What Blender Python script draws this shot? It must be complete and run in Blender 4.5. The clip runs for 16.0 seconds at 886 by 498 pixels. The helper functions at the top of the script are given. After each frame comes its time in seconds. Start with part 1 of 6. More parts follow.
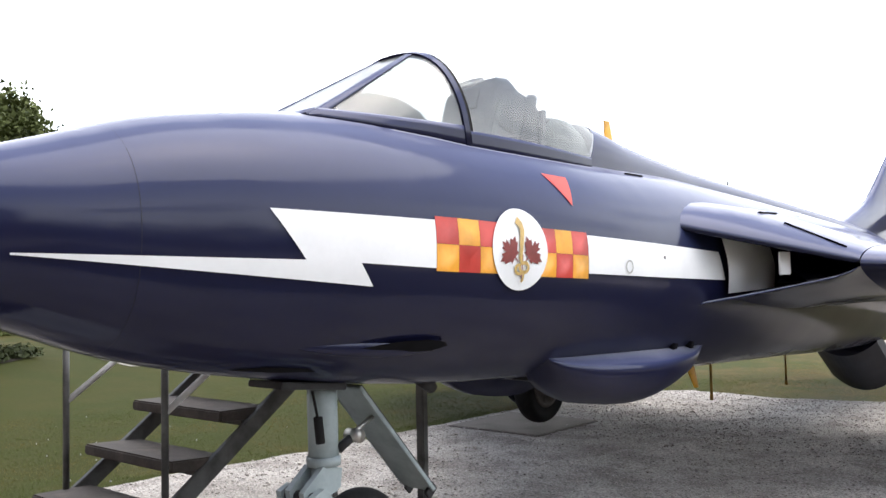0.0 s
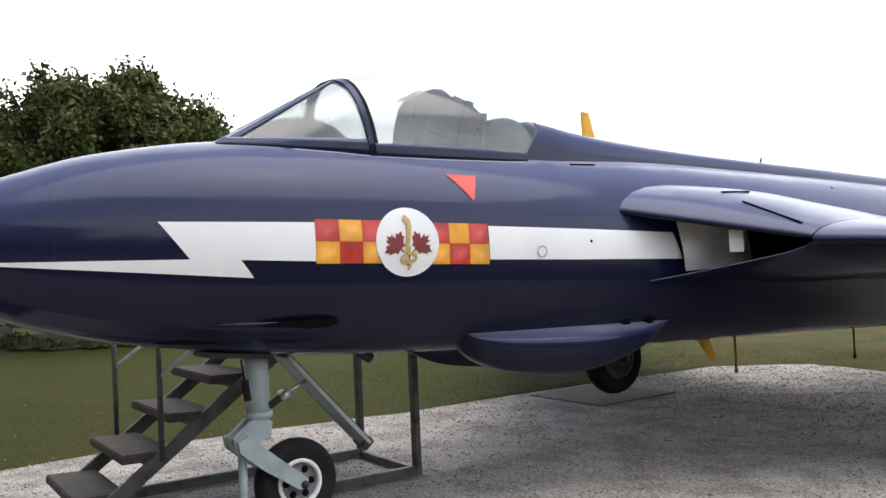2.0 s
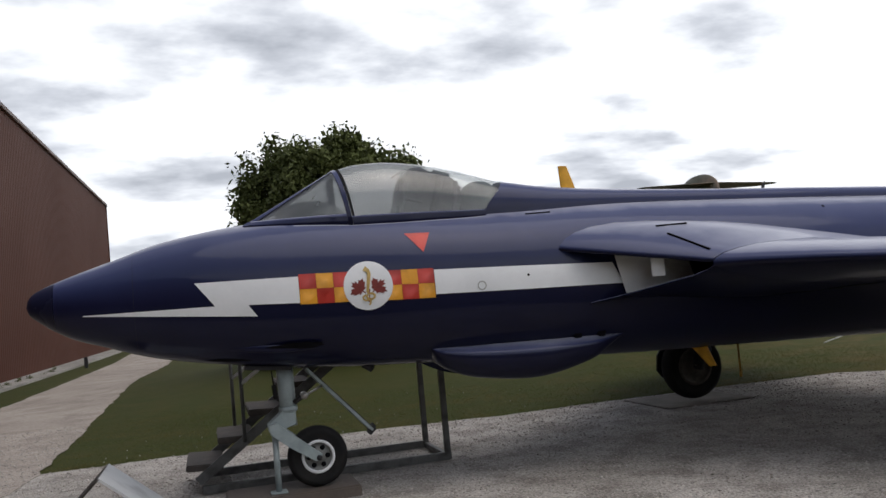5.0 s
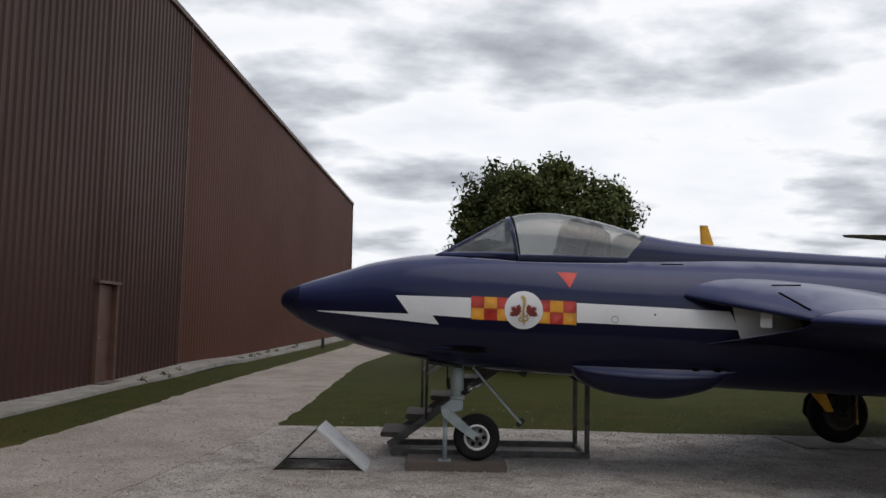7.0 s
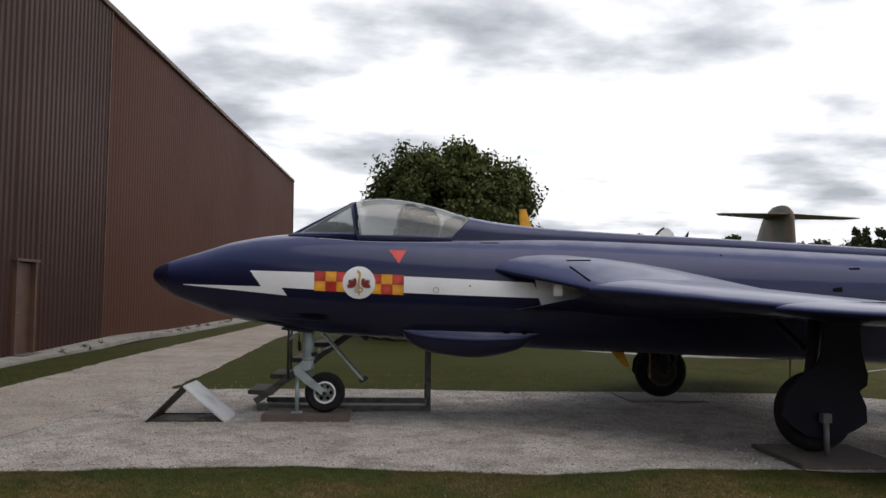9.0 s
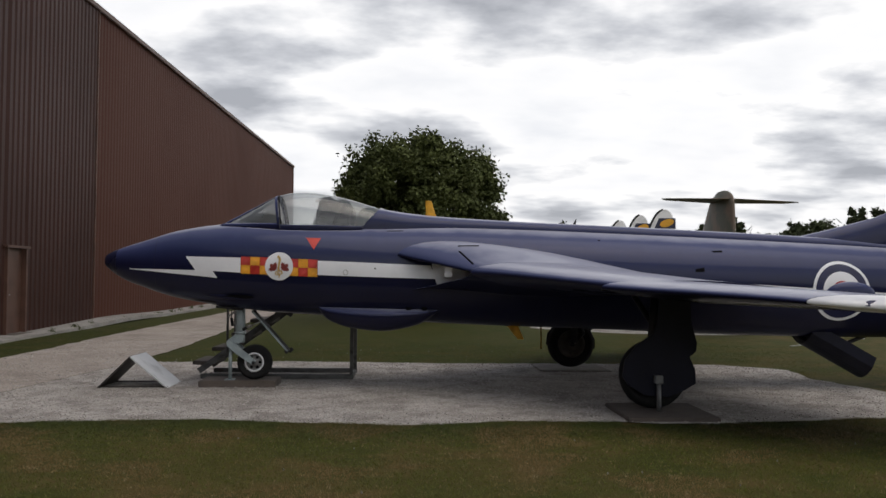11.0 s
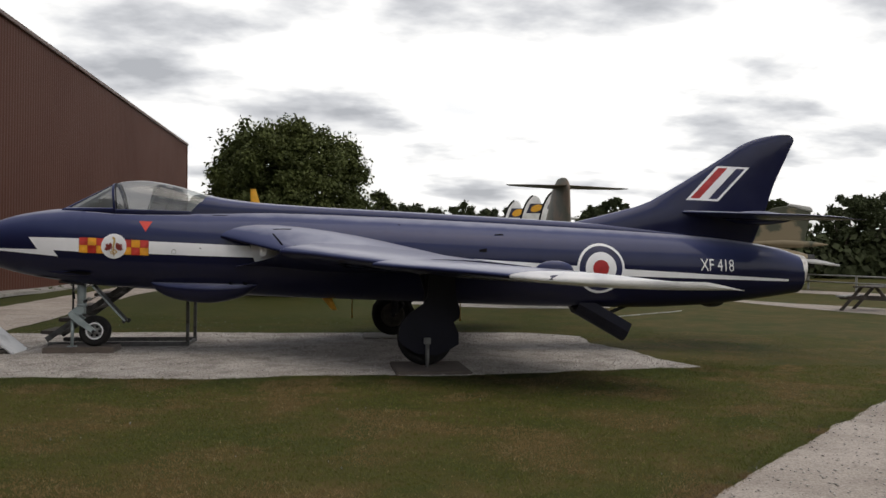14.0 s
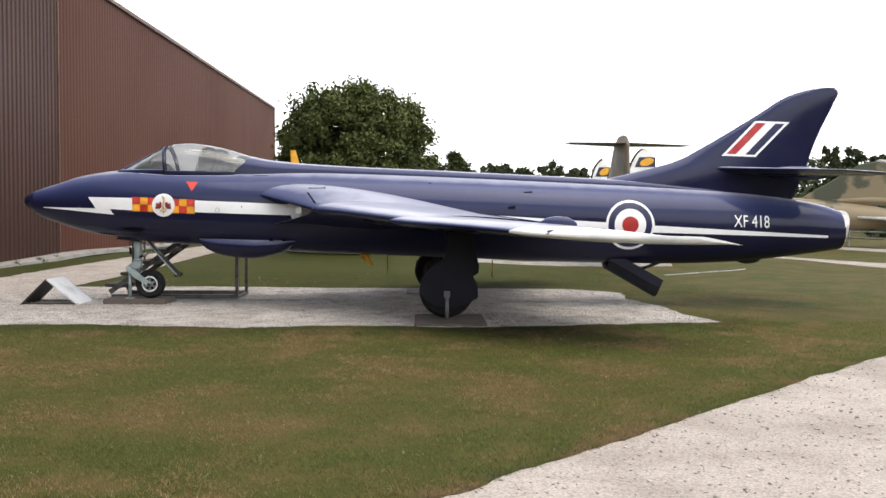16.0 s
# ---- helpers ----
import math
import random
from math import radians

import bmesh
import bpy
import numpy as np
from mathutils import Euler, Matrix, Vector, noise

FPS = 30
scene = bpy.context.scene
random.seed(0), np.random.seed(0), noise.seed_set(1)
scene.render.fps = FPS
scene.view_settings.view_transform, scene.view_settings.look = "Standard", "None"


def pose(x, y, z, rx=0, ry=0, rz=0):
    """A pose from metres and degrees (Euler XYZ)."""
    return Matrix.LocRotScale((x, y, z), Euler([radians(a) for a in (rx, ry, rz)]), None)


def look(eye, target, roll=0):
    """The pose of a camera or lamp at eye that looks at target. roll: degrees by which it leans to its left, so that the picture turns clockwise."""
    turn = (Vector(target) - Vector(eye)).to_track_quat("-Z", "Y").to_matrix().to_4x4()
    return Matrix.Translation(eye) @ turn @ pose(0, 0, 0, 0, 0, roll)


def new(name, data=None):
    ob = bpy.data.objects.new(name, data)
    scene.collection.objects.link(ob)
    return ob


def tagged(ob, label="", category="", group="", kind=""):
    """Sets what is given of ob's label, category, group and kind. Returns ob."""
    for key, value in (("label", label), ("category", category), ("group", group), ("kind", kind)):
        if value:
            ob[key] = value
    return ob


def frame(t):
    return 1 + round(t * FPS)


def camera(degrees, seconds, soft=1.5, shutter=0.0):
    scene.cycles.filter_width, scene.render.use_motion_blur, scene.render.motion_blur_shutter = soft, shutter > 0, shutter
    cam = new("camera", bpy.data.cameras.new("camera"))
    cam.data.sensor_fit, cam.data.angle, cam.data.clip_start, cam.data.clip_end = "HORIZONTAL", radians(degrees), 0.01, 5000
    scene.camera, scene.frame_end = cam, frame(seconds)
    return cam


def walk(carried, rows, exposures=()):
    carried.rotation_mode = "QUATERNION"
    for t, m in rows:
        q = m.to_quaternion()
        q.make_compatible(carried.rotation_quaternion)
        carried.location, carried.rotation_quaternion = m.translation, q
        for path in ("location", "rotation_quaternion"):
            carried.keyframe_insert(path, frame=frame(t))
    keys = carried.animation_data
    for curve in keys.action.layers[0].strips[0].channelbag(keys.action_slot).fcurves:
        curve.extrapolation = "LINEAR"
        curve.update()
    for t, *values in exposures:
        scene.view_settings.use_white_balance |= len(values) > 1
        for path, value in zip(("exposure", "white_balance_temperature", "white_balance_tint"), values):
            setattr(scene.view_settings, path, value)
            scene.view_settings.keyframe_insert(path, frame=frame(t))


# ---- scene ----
cam = camera(54.8, 16.0)
PATH = [
    (0, (-0.667, -2.837, 1.476), (0.859, -1.547, 1.566), -1.1),
    (0.5, (-0.529, -3.261, 1.465), (0.935, -1.903, 1.584), -3.2),
    (1, (-0.375, -3.821, 1.542), (0.915, -2.295, 1.627), -1.3),
    (1.5, (-0.194, -4.071, 1.478), (1.021, -2.486, 1.584), -1.0),
    (2, (0.06, -4.48, 1.49), (1.19, -2.831, 1.536), -2.5),
    (2.5, (0.231, -4.938, 1.471), (1.213, -3.198, 1.566), -0.8),
    (3, (0.501, -5.302, 1.429), (1.475, -3.561, 1.573), -2.2),
    (3.5, (0.771, -5.618, 1.473), (1.605, -3.805, 1.611), -0.5),
    (3.7, (0.903, -5.775, 1.453), (1.677, -3.937, 1.611), -1.5),
    (5.8, (1.344, -7.721, 1.46), (1.734, -5.762, 1.549), -3.0),
    (6, (1.372, -7.895, 1.494), (1.707, -5.924, 1.534), -1.9),
    (6.5, (1.512, -8.373, 1.484), (1.666, -6.382, 1.588), -0.9),
    (7, (1.62, -8.933, 1.519), (1.633, -6.94, 1.687), 1.1),
    (7.5, (1.813, -9.24, 1.536), (1.704, -7.25, 1.697), 0.6),
    (8, (2.165, -9.622, 1.507), (2.058, -7.629, 1.641), 0.4),
    (8.5, (2.468, -9.954, 1.496), (2.435, -7.956, 1.586), 0.6),
    (9, (2.864, -10.352, 1.49), (2.977, -8.358, 1.602), 0.7),
    (9.5, (3.226, -10.717, 1.47), (3.394, -8.725, 1.545), -1.1),
    (9.7, (3.364, -10.896, 1.457), (3.55, -8.906, 1.535), 0.5),
    (11.8, (4.686, -12.245, 1.52), (4.732, -10.246, 1.563), -0.3),
    (12, (4.818, -12.335, 1.522), (4.887, -10.336, 1.537), -0.4),
    (12.5, (5.021, -12.731, 1.514), (5.159, -10.736, 1.509), 1.3),
    (13, (5.215, -13.113, 1.535), (5.396, -11.122, 1.551), 0.0),
    (13.5, (5.421, -13.445, 1.536), (5.63, -11.456, 1.548), -1.3),
    (14, (5.536, -13.822, 1.521), (5.813, -11.841, 1.54), 0.5),
    (14.5, (5.629, -14.059, 1.525), (5.872, -12.074, 1.499), 0.3),
    (15, (5.951, -14.268, 1.515), (6.047, -12.272, 1.437), 0.1),
    (15.5, (6.194, -14.331, 1.483), (6.268, -12.333, 1.423), -0.2),
    (16, (6.534, -14.339, 1.476), (6.589, -12.341, 1.401), 0.3),
]
walk(cam, [(t, look(eye, target, roll)) for t, eye, target, roll in PATH], exposures=[(0, 0.52, 6200, 10), (0.5, 0.35, 6200, 10), (1, 0.2, 6200, 10), (1.5, 0.04, 6250, 10), (2, 0.05, 6250, 10), (2.5, 0.05, 6250, 10), (3, -0.13, 6250, 10), (3.5, -0.44, 6250, 10), (6, -1.10, 6300, 11), (7, -1.28, 6300, 11), (7.5, -1.46, 6300, 11), (8, -1.53, 6300, 11), (8.5, -1.04, 6350, 11), (9, -1.05, 6400, 11), (9.5, -1.22, 6400, 11), (12, -1.18, 6600, 11), (12.5, -0.73, 6650, 11), (13, -0.80, 6650, 10), (13.5, -1.0, 6650, 10), (14, -1.07, 6650, 10), (14.5, -0.75, 6650, 10), (15, -0.46, 6600, 10), (15.5, -0.1, 6550, 10), (16, 0.12, 6550, 10)])

# ---- light ----
SUN_DIR = Vector((0.22, -0.30, 0.93)).normalized()
sun_elev = math.asin(SUN_DIR.z)
sun_azim = math.atan2(SUN_DIR.x, SUN_DIR.y)

sun_data = bpy.data.lights.new("sun", "SUN")
sun_data.energy, sun_data.angle, sun_data.color = 2.1, radians(60), (1.0, 0.94, 0.85)
sun_ob = new("sun", sun_data)
sun_ob.matrix_world = look((30, 10, 40), Vector((30, 10, 40)) - SUN_DIR)

world = bpy.data.worlds.new("overcast_sky")
scene.world = world
world.use_nodes = True


def build_world():
    nt = world.node_tree
    nt.nodes.clear()
    N, L = nt.nodes.new, nt.links.new
    out, bg = N("ShaderNodeOutputWorld"), N("ShaderNodeBackground")
    sky = N("ShaderNodeTexSky")
    sky.sky_type = "NISHITA"
    sky.sun_disc = False
    sky.sun_elevation, sky.sun_rotation = sun_elev, sun_azim
    sky.air_density, sky.dust_density, sky.ozone_density = 1.0, 3.0, 1.0
    dim = N("ShaderNodeVectorMath")
    dim.operation = "SCALE"
    dim.inputs["Scale"].default_value = 0.14
    L(sky.outputs[0], dim.inputs[0])
    # cloud layer: directions flattened onto a plane overhead
    geo = N("ShaderNodeTexCoord")
    sep = N("ShaderNodeSeparateXYZ")
    L(geo.outputs["Generated"], sep.inputs[0])
    zz = N("ShaderNodeMath")
    zz.operation = "MAXIMUM"
    zz.inputs[1].default_value = 0.0
    L(sep.outputs["Z"], zz.inputs[0])
    za = N("ShaderNodeMath")
    za.operation = "ADD"
    za.inputs[1].default_value = 0.20
    L(zz.outputs[0], za.inputs[0])
    comb = N("ShaderNodeCombineXYZ")
    comb.inputs["Z"].default_value = 4.7
    for i, ax in enumerate("XY"):
        d = N("ShaderNodeMath")
        d.operation = "DIVIDE"
        L(sep.outputs[ax], d.inputs[0])
        L(za.outputs[0], d.inputs[1])
        wide = N("ShaderNodeMath")
        wide.operation = "MULTIPLY"
        wide.inputs[1].default_value = (0.9, 1.15)[i]
        L(d.outputs[0], wide.inputs[0])
        L(wide.outputs[0], comb.inputs[i])
    # heaped clouds with dark bases
    big = N("ShaderNodeTexNoise")
    big.inputs["Scale"].default_value = 2.0
    big.inputs["Detail"].default_value = 6
    big.inputs["Roughness"].default_value = 0.52
    big.inputs["Distortion"].default_value = 0.0
    L(comb.outputs[0], big.inputs["Vector"])
    ramp = N("ShaderNodeValToRGB")
    e = ramp.color_ramp.elements
    e[0].position, e[0].color = 0.30, (1.02, 1.06, 1.14, 1)
    e[1].position, e[1].color = 0.68, (2.16, 2.20, 2.26, 1)
    for at, c in ((0.37, (1.48, 1.52, 1.60)), (0.425, (2.02, 2.05, 2.09)), (0.48, (2.54, 2.53, 2.51)), (0.57, (2.42, 2.43, 2.44))):
        e.new(at).color = (*c, 1)
    L(big.outputs["Fac"], ramp.inputs[0])
    mix = N("ShaderNodeMixRGB")
    veil = N("ShaderNodeMapRange")
    veil.inputs["From Min"].default_value, veil.inputs["From Max"].default_value = 0.38, 0.62
    veil.inputs["To Min"].default_value, veil.inputs["To Max"].default_value = 0.92, 0.14
    L(zz.outputs[0], veil.inputs["Value"])
    L(veil.outputs[0], mix.inputs[0])
    L(dim.outputs[0], mix.inputs[1])
    L(ramp.outputs[0], mix.inputs[2])
    L(mix.outputs[0], bg.inputs["Color"])
    bg.inputs["Strength"].default_value = 1.0
    L(bg.outputs[0], out.inputs["Surface"])


build_world()


# ---- materials ----
def mat(name, base, rough=0.6, metal=0.0, var=0.12, scale=6.0, fine=60.0, bump=0.15, bump_dist=0.004, coat=0.0, second=None,
        second_at=(0.45, 0.7), spec=0.5, random=0.0, coords="Object"):
    """Surface with colour variation at two scales and a fine relief."""
    m = bpy.data.materials.new(name)
    m.use_nodes = True
    nt = m.node_tree
    N, L = nt.nodes.new, nt.links.new
    b = nt.nodes["Principled BSDF"]
    tc = N("ShaderNodeTexCoord")
    n1, n2 = N("ShaderNodeTexNoise"), N("ShaderNodeTexNoise")
    n1.inputs["Scale"].default_value, n1.inputs["Detail"].default_value = scale, 5
    n2.inputs["Scale"].default_value, n2.inputs["Detail"].default_value = fine, 4
    for n in (n1, n2):
        L(tc.outputs[coords], n.inputs["Vector"])
    two = second or [c * 0.7 for c in base]
    r = N("ShaderNodeValToRGB")
    r.color_ramp.elements[0].position, r.color_ramp.elements[1].position = second_at
    r.color_ramp.elements[0].color = (*base, 1)
    r.color_ramp.elements[1].color = (*two, 1)
    L(n1.outputs["Fac"], r.inputs[0])
    mr = N("ShaderNodeMapRange")
    mr.inputs["To Min"].default_value, mr.inputs["To Max"].default_value = 1 - var, 1 + var
    L(n2.outputs["Fac"], mr.inputs["Value"])
    sc = N("ShaderNodeVectorMath")
    sc.operation = "SCALE"
    L(r.outputs[0], sc.inputs[0])
    L(mr.outputs[0], sc.inputs["Scale"])
    last = sc
    if random:
        oi = N("ShaderNodeObjectInfo")
        geo = N("ShaderNodeNewGeometry")
        addn = N("ShaderNodeMath")
        addn.operation = "ADD"
        L(oi.outputs["Random"], addn.inputs[0])
        L(geo.outputs["Random Per Island"], addn.inputs[1])
        mr2 = N("ShaderNodeMapRange")
        mr2.inputs["From Max"].default_value = 2.0
        mr2.inputs["To Min"].default_value, mr2.inputs["To Max"].default_value = 1 - random, 1 + random
        L(addn.outputs[0], mr2.inputs["Value"])
        last = N("ShaderNodeVectorMath")
        last.operation = "SCALE"
        L(sc.outputs[0], last.inputs[0])
        L(mr2.outputs[0], last.inputs["Scale"])
    L(last.outputs[0], b.inputs["Base Color"])
    rr = N("ShaderNodeMapRange")
    rr.inputs["To Min"].default_value, rr.inputs["To Max"].default_value = max(0.03, rough - 0.08), min(1, rough + 0.08)
    L(n1.outputs["Fac"], rr.inputs["Value"])
    L(rr.outputs[0], b.inputs["Roughness"])
    b.inputs["Metallic"].default_value = metal
    b.inputs["Specular IOR Level"].default_value = spec
    b.inputs["Coat Weight"].default_value = coat
    b.inputs["Coat Roughness"].default_value = 0.2
    if bump:
        bp = N("ShaderNodeBump")
        bp.inputs["Strength"].default_value, bp.inputs["Distance"].default_value = bump, bump_dist
        L(n2.outputs["Fac"], bp.inputs["Height"])
        L(bp.outputs[0], b.inputs["Normal"])
    return m


def gloss_paint(name, base, second, coat_rough=(0.07, 0.17), sky_sheen=1.0):
    """Old gloss paint: a lacquer layer over a dull colour, faintly wavy sheet metal below."""
    m = mat(name, base, 0.5, var=0.08, scale=1.4, fine=24, bump=0, spec=0.06, second=second, coat=0.46)
    nt = m.node_tree
    N, L = nt.nodes.new, nt.links.new
    b = nt.nodes["Principled BSDF"]
    tc, wear, wave = N("ShaderNodeTexCoord"), N("ShaderNodeTexNoise"), N("ShaderNodeTexNoise")
    wear.inputs["Scale"].default_value, wear.inputs["Detail"].default_value = 3.5, 6
    wave.inputs["Scale"].default_value, wave.inputs["Detail"].default_value = 4.5, 2
    mr, bp = N("ShaderNodeMapRange"), N("ShaderNodeBump")
    mr.inputs["From Min"].default_value, mr.inputs["From Max"].default_value = 0.35, 0.65
    mr.inputs["To Min"].default_value, mr.inputs["To Max"].default_value = coat_rough
    L(tc.outputs["Object"], wear.inputs["Vector"])
    L(tc.outputs["Object"], wave.inputs["Vector"])
    L(wear.outputs["Fac"], mr.inputs["Value"])
    L(mr.outputs[0], b.inputs["Coat Roughness"])
    bp.inputs["Strength"].default_value, bp.inputs["Distance"].default_value = 0.10, 0.02
    L(wave.outputs["Fac"], bp.inputs["Height"])
    L(bp.outputs[0], b.inputs["Coat Normal"])
    # sky sheen and chalking painted in: paler as faces turn up, in cloudy patches
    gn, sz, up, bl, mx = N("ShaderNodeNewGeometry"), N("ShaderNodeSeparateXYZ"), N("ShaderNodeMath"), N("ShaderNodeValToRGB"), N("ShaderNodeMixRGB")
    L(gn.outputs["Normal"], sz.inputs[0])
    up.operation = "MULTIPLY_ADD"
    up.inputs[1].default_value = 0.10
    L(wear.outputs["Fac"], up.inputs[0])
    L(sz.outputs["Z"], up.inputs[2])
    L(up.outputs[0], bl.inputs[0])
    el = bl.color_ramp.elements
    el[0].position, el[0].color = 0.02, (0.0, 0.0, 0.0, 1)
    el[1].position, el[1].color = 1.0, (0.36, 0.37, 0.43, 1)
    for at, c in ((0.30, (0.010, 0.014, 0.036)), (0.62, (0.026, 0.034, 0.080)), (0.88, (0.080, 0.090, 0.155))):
        el.new(at).color = (*[k * sky_sheen for k in c], 1)
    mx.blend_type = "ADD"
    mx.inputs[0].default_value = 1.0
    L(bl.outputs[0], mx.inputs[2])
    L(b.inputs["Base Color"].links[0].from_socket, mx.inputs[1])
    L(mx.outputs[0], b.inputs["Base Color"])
    return m


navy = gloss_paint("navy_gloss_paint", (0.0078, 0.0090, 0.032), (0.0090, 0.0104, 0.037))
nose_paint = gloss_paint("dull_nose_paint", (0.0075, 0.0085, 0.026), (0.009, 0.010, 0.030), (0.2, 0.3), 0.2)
white_paint = mat("white_paint", (0.84, 0.85, 0.87), 0.38, var=0.03, scale=3, fine=40, bump=0.04, second=(0.78, 0.79, 0.81))
tip_paint = mat("pale_wingtip_paint", (0.86, 0.865, 0.87), 0.30, var=0.03, scale=3, fine=30, bump=0.04, second=(0.66, 0.67, 0.70))
red_paint = mat("red_paint", (0.50, 0.035, 0.022), 0.4, var=0.06, scale=8, fine=40, bump=0.04)
orange_paint = mat("orange_paint", (0.78, 0.35, 0.02), 0.4, var=0.06, scale=8, fine=40, bump=0.04)
roundel_red = mat("roundel_red_paint", (0.40, 0.016, 0.018), 0.4, var=0.05, scale=9, fine=40, bump=0.04)
signal_red = mat("signal_red_paint", (0.62, 0.045, 0.028), 0.4, var=0.05, scale=9, fine=40, bump=0.04)
roundel_blue = mat("roundel_blue_paint", (0.009, 0.012, 0.062), 0.38, var=0.05, scale=5, fine=40, bump=0.04)
maple_red = mat("maroon_paint", (0.20, 0.025, 0.02), 0.5, var=0.1, scale=20, fine=80, bump=0.04)
gold_paint = mat("gold_paint", (0.55, 0.38, 0.12), 0.45, var=0.15, scale=40, fine=120, bump=0.04)
yellow_paint = mat("yellow_paint", (0.72, 0.36, 0.02), 0.5, var=0.1, scale=8, fine=50, bump=0.05)
stake_paint = mat("dull_yellow_paint", (0.36, 0.20, 0.035), 0.7, var=0.2, scale=9, fine=50, second=(0.20, 0.12, 0.04))
gear_grey = mat("pale_blue_grey_paint", (0.34, 0.40, 0.41), 0.42, var=0.12, scale=7, fine=40, bump=0.08, second=(0.24, 0.29, 0.30))
dark_metal = mat("dark_grimy_metal", (0.030, 0.030, 0.034), 0.55, metal=0.3, var=0.2, scale=10, fine=60)
# near-black for linings, and for openings drawn as flat shapes
duct_dark = mat("near_black_opening", (0.007, 0.007, 0.009), 0.9, var=0.2, scale=6, fine=30, spec=0.08)
bare_metal = mat("bare_steel", (0.42, 0.41, 0.39), 0.42, metal=0.9, var=0.1, scale=14, fine=80, second=(0.36, 0.33, 0.30))
pipe_metal = mat("heat_stained_steel", (0.58, 0.57, 0.55), 0.42, metal=0.6, var=0.2, scale=14, fine=80, second=(0.34, 0.31, 0.28))
rubber = mat("tyre_rubber", (0.014, 0.014, 0.015), 0.85, var=0.25, scale=12, fine=70, bump=0.2, spec=0.2, second=(0.022, 0.021, 0.020))
dusty_rim = mat("dusty_brown_rim", (0.105, 0.092, 0.080), 0.8, var=0.2, scale=14, fine=60, second=(0.06, 0.053, 0.047))
hub_paint = mat("worn_wheel_hub", (0.17, 0.175, 0.17), 0.5, metal=0.2, var=0.2, scale=16, fine=60, second=(0.2, 0.19, 0.18))
fence_steel = mat("pale_weathered_steel", (0.30, 0.30, 0.29), 0.6, metal=0.1, var=0.15, scale=4, fine=30, bump=0.05)
# sky reflected in the bare hand rails put in as a pale colour
fence_white = mat("pale_rail_sky_glint", (0.62, 0.62, 0.61), 0.5, var=0.1, scale=6, fine=40, bump=0.06)
galv = mat("galvanised_steel", (0.20, 0.205, 0.21), 0.55, metal=0.35, var=0.15, scale=12, fine=60, bump=0.1, second=(0.13, 0.125, 0.12))
dark_steel = mat("dark_weathered_steel", (0.105, 0.107, 0.106), 0.5, metal=0.2, var=0.2, scale=9, fine=50, bump=0.1, second=(0.045, 0.044, 0.043))
old_wood = mat("weathered_planks", (0.056, 0.047, 0.042), 0.8, var=0.3, scale=9, fine=50, bump=0.5, second=(0.095, 0.080, 0.070))
sign_metal = mat("sign_sheet", (0.56, 0.57, 0.58), 0.45, var=0.06, scale=5, fine=40, bump=0.04)
sign_back = mat("dark_sign_frame", (0.040, 0.035, 0.030), 0.6, var=0.2, scale=8, fine=40)
pale_slab = mat("pale_dusty_slab", (0.20, 0.175, 0.155), 0.85, var=0.15, scale=3, fine=40, bump=0.15, second=(0.15, 0.13, 0.112))
slab_mat = mat("weathered_slab", (0.12, 0.098, 0.083), 0.85, var=0.2, scale=5, fine=45, bump=0.5, bump_dist=0.01, second=(0.10, 0.085, 0.075))
soil_mat = mat("dark_soil", (0.030, 0.022, 0.016), 0.95, var=0.35, scale=5, fine=30, bump=0.6, bump_dist=0.03)
bark = mat("bark", (0.075, 0.058, 0.042), 0.9, var=0.3, scale=6, fine=30, bump=0.8, bump_dist=0.03)
leaf_mat = mat("leaves", (0.074, 0.088, 0.028), 0.65, var=0.3, scale=0.6, fine=3, bump=0, second=(0.030, 0.040, 0.012), random=0.5, spec=0.15)
far_leaf = mat("far_leaves", (0.044, 0.054, 0.022), 0.7, var=0.3, scale=0.2, fine=1.2, bump=0, second=(0.028, 0.036, 0.015), random=0.35, spec=0.2)
seat_mat = mat("cockpit_dark", (0.020, 0.022, 0.023), 0.7, var=0.2, scale=12, fine=60)
coaming = mat("cockpit_grey_green", (0.085, 0.10, 0.095), 0.7, var=0.2, scale=7, fine=40)
camo_tan = mat("camouflage", (0.22, 0.175, 0.105), 0.55, var=0.08, scale=0.55, fine=30, second=(0.062, 0.068, 0.042), second_at=(0.49, 0.53), bump=0.05)
pale_grey = mat("pale_grey_paint", (0.42, 0.42, 0.40), 0.5, var=0.06, scale=2, fine=20, bump=0.05)
door_dark = mat("near_black_navy", (0.004, 0.005, 0.016), 0.5, var=0.2, scale=4, fine=30, bump=0.05, spec=0.3)
liner_white = mat("airliner_white_paint", (0.78, 0.78, 0.77), 0.4, var=0.03, scale=1, fine=12, bump=0.03)
liner_blue = mat("airliner_dark_blue", (0.02, 0.022, 0.05), 0.45, var=0.08, scale=2, fine=12, bump=0.03)
olive = mat("olive_drab_metal", (0.115, 0.115, 0.085), 0.55, var=0.1, scale=1.4, fine=20, second=(0.20, 0.15, 0.11), second_at=(0.5, 0.6), bump=0.05)


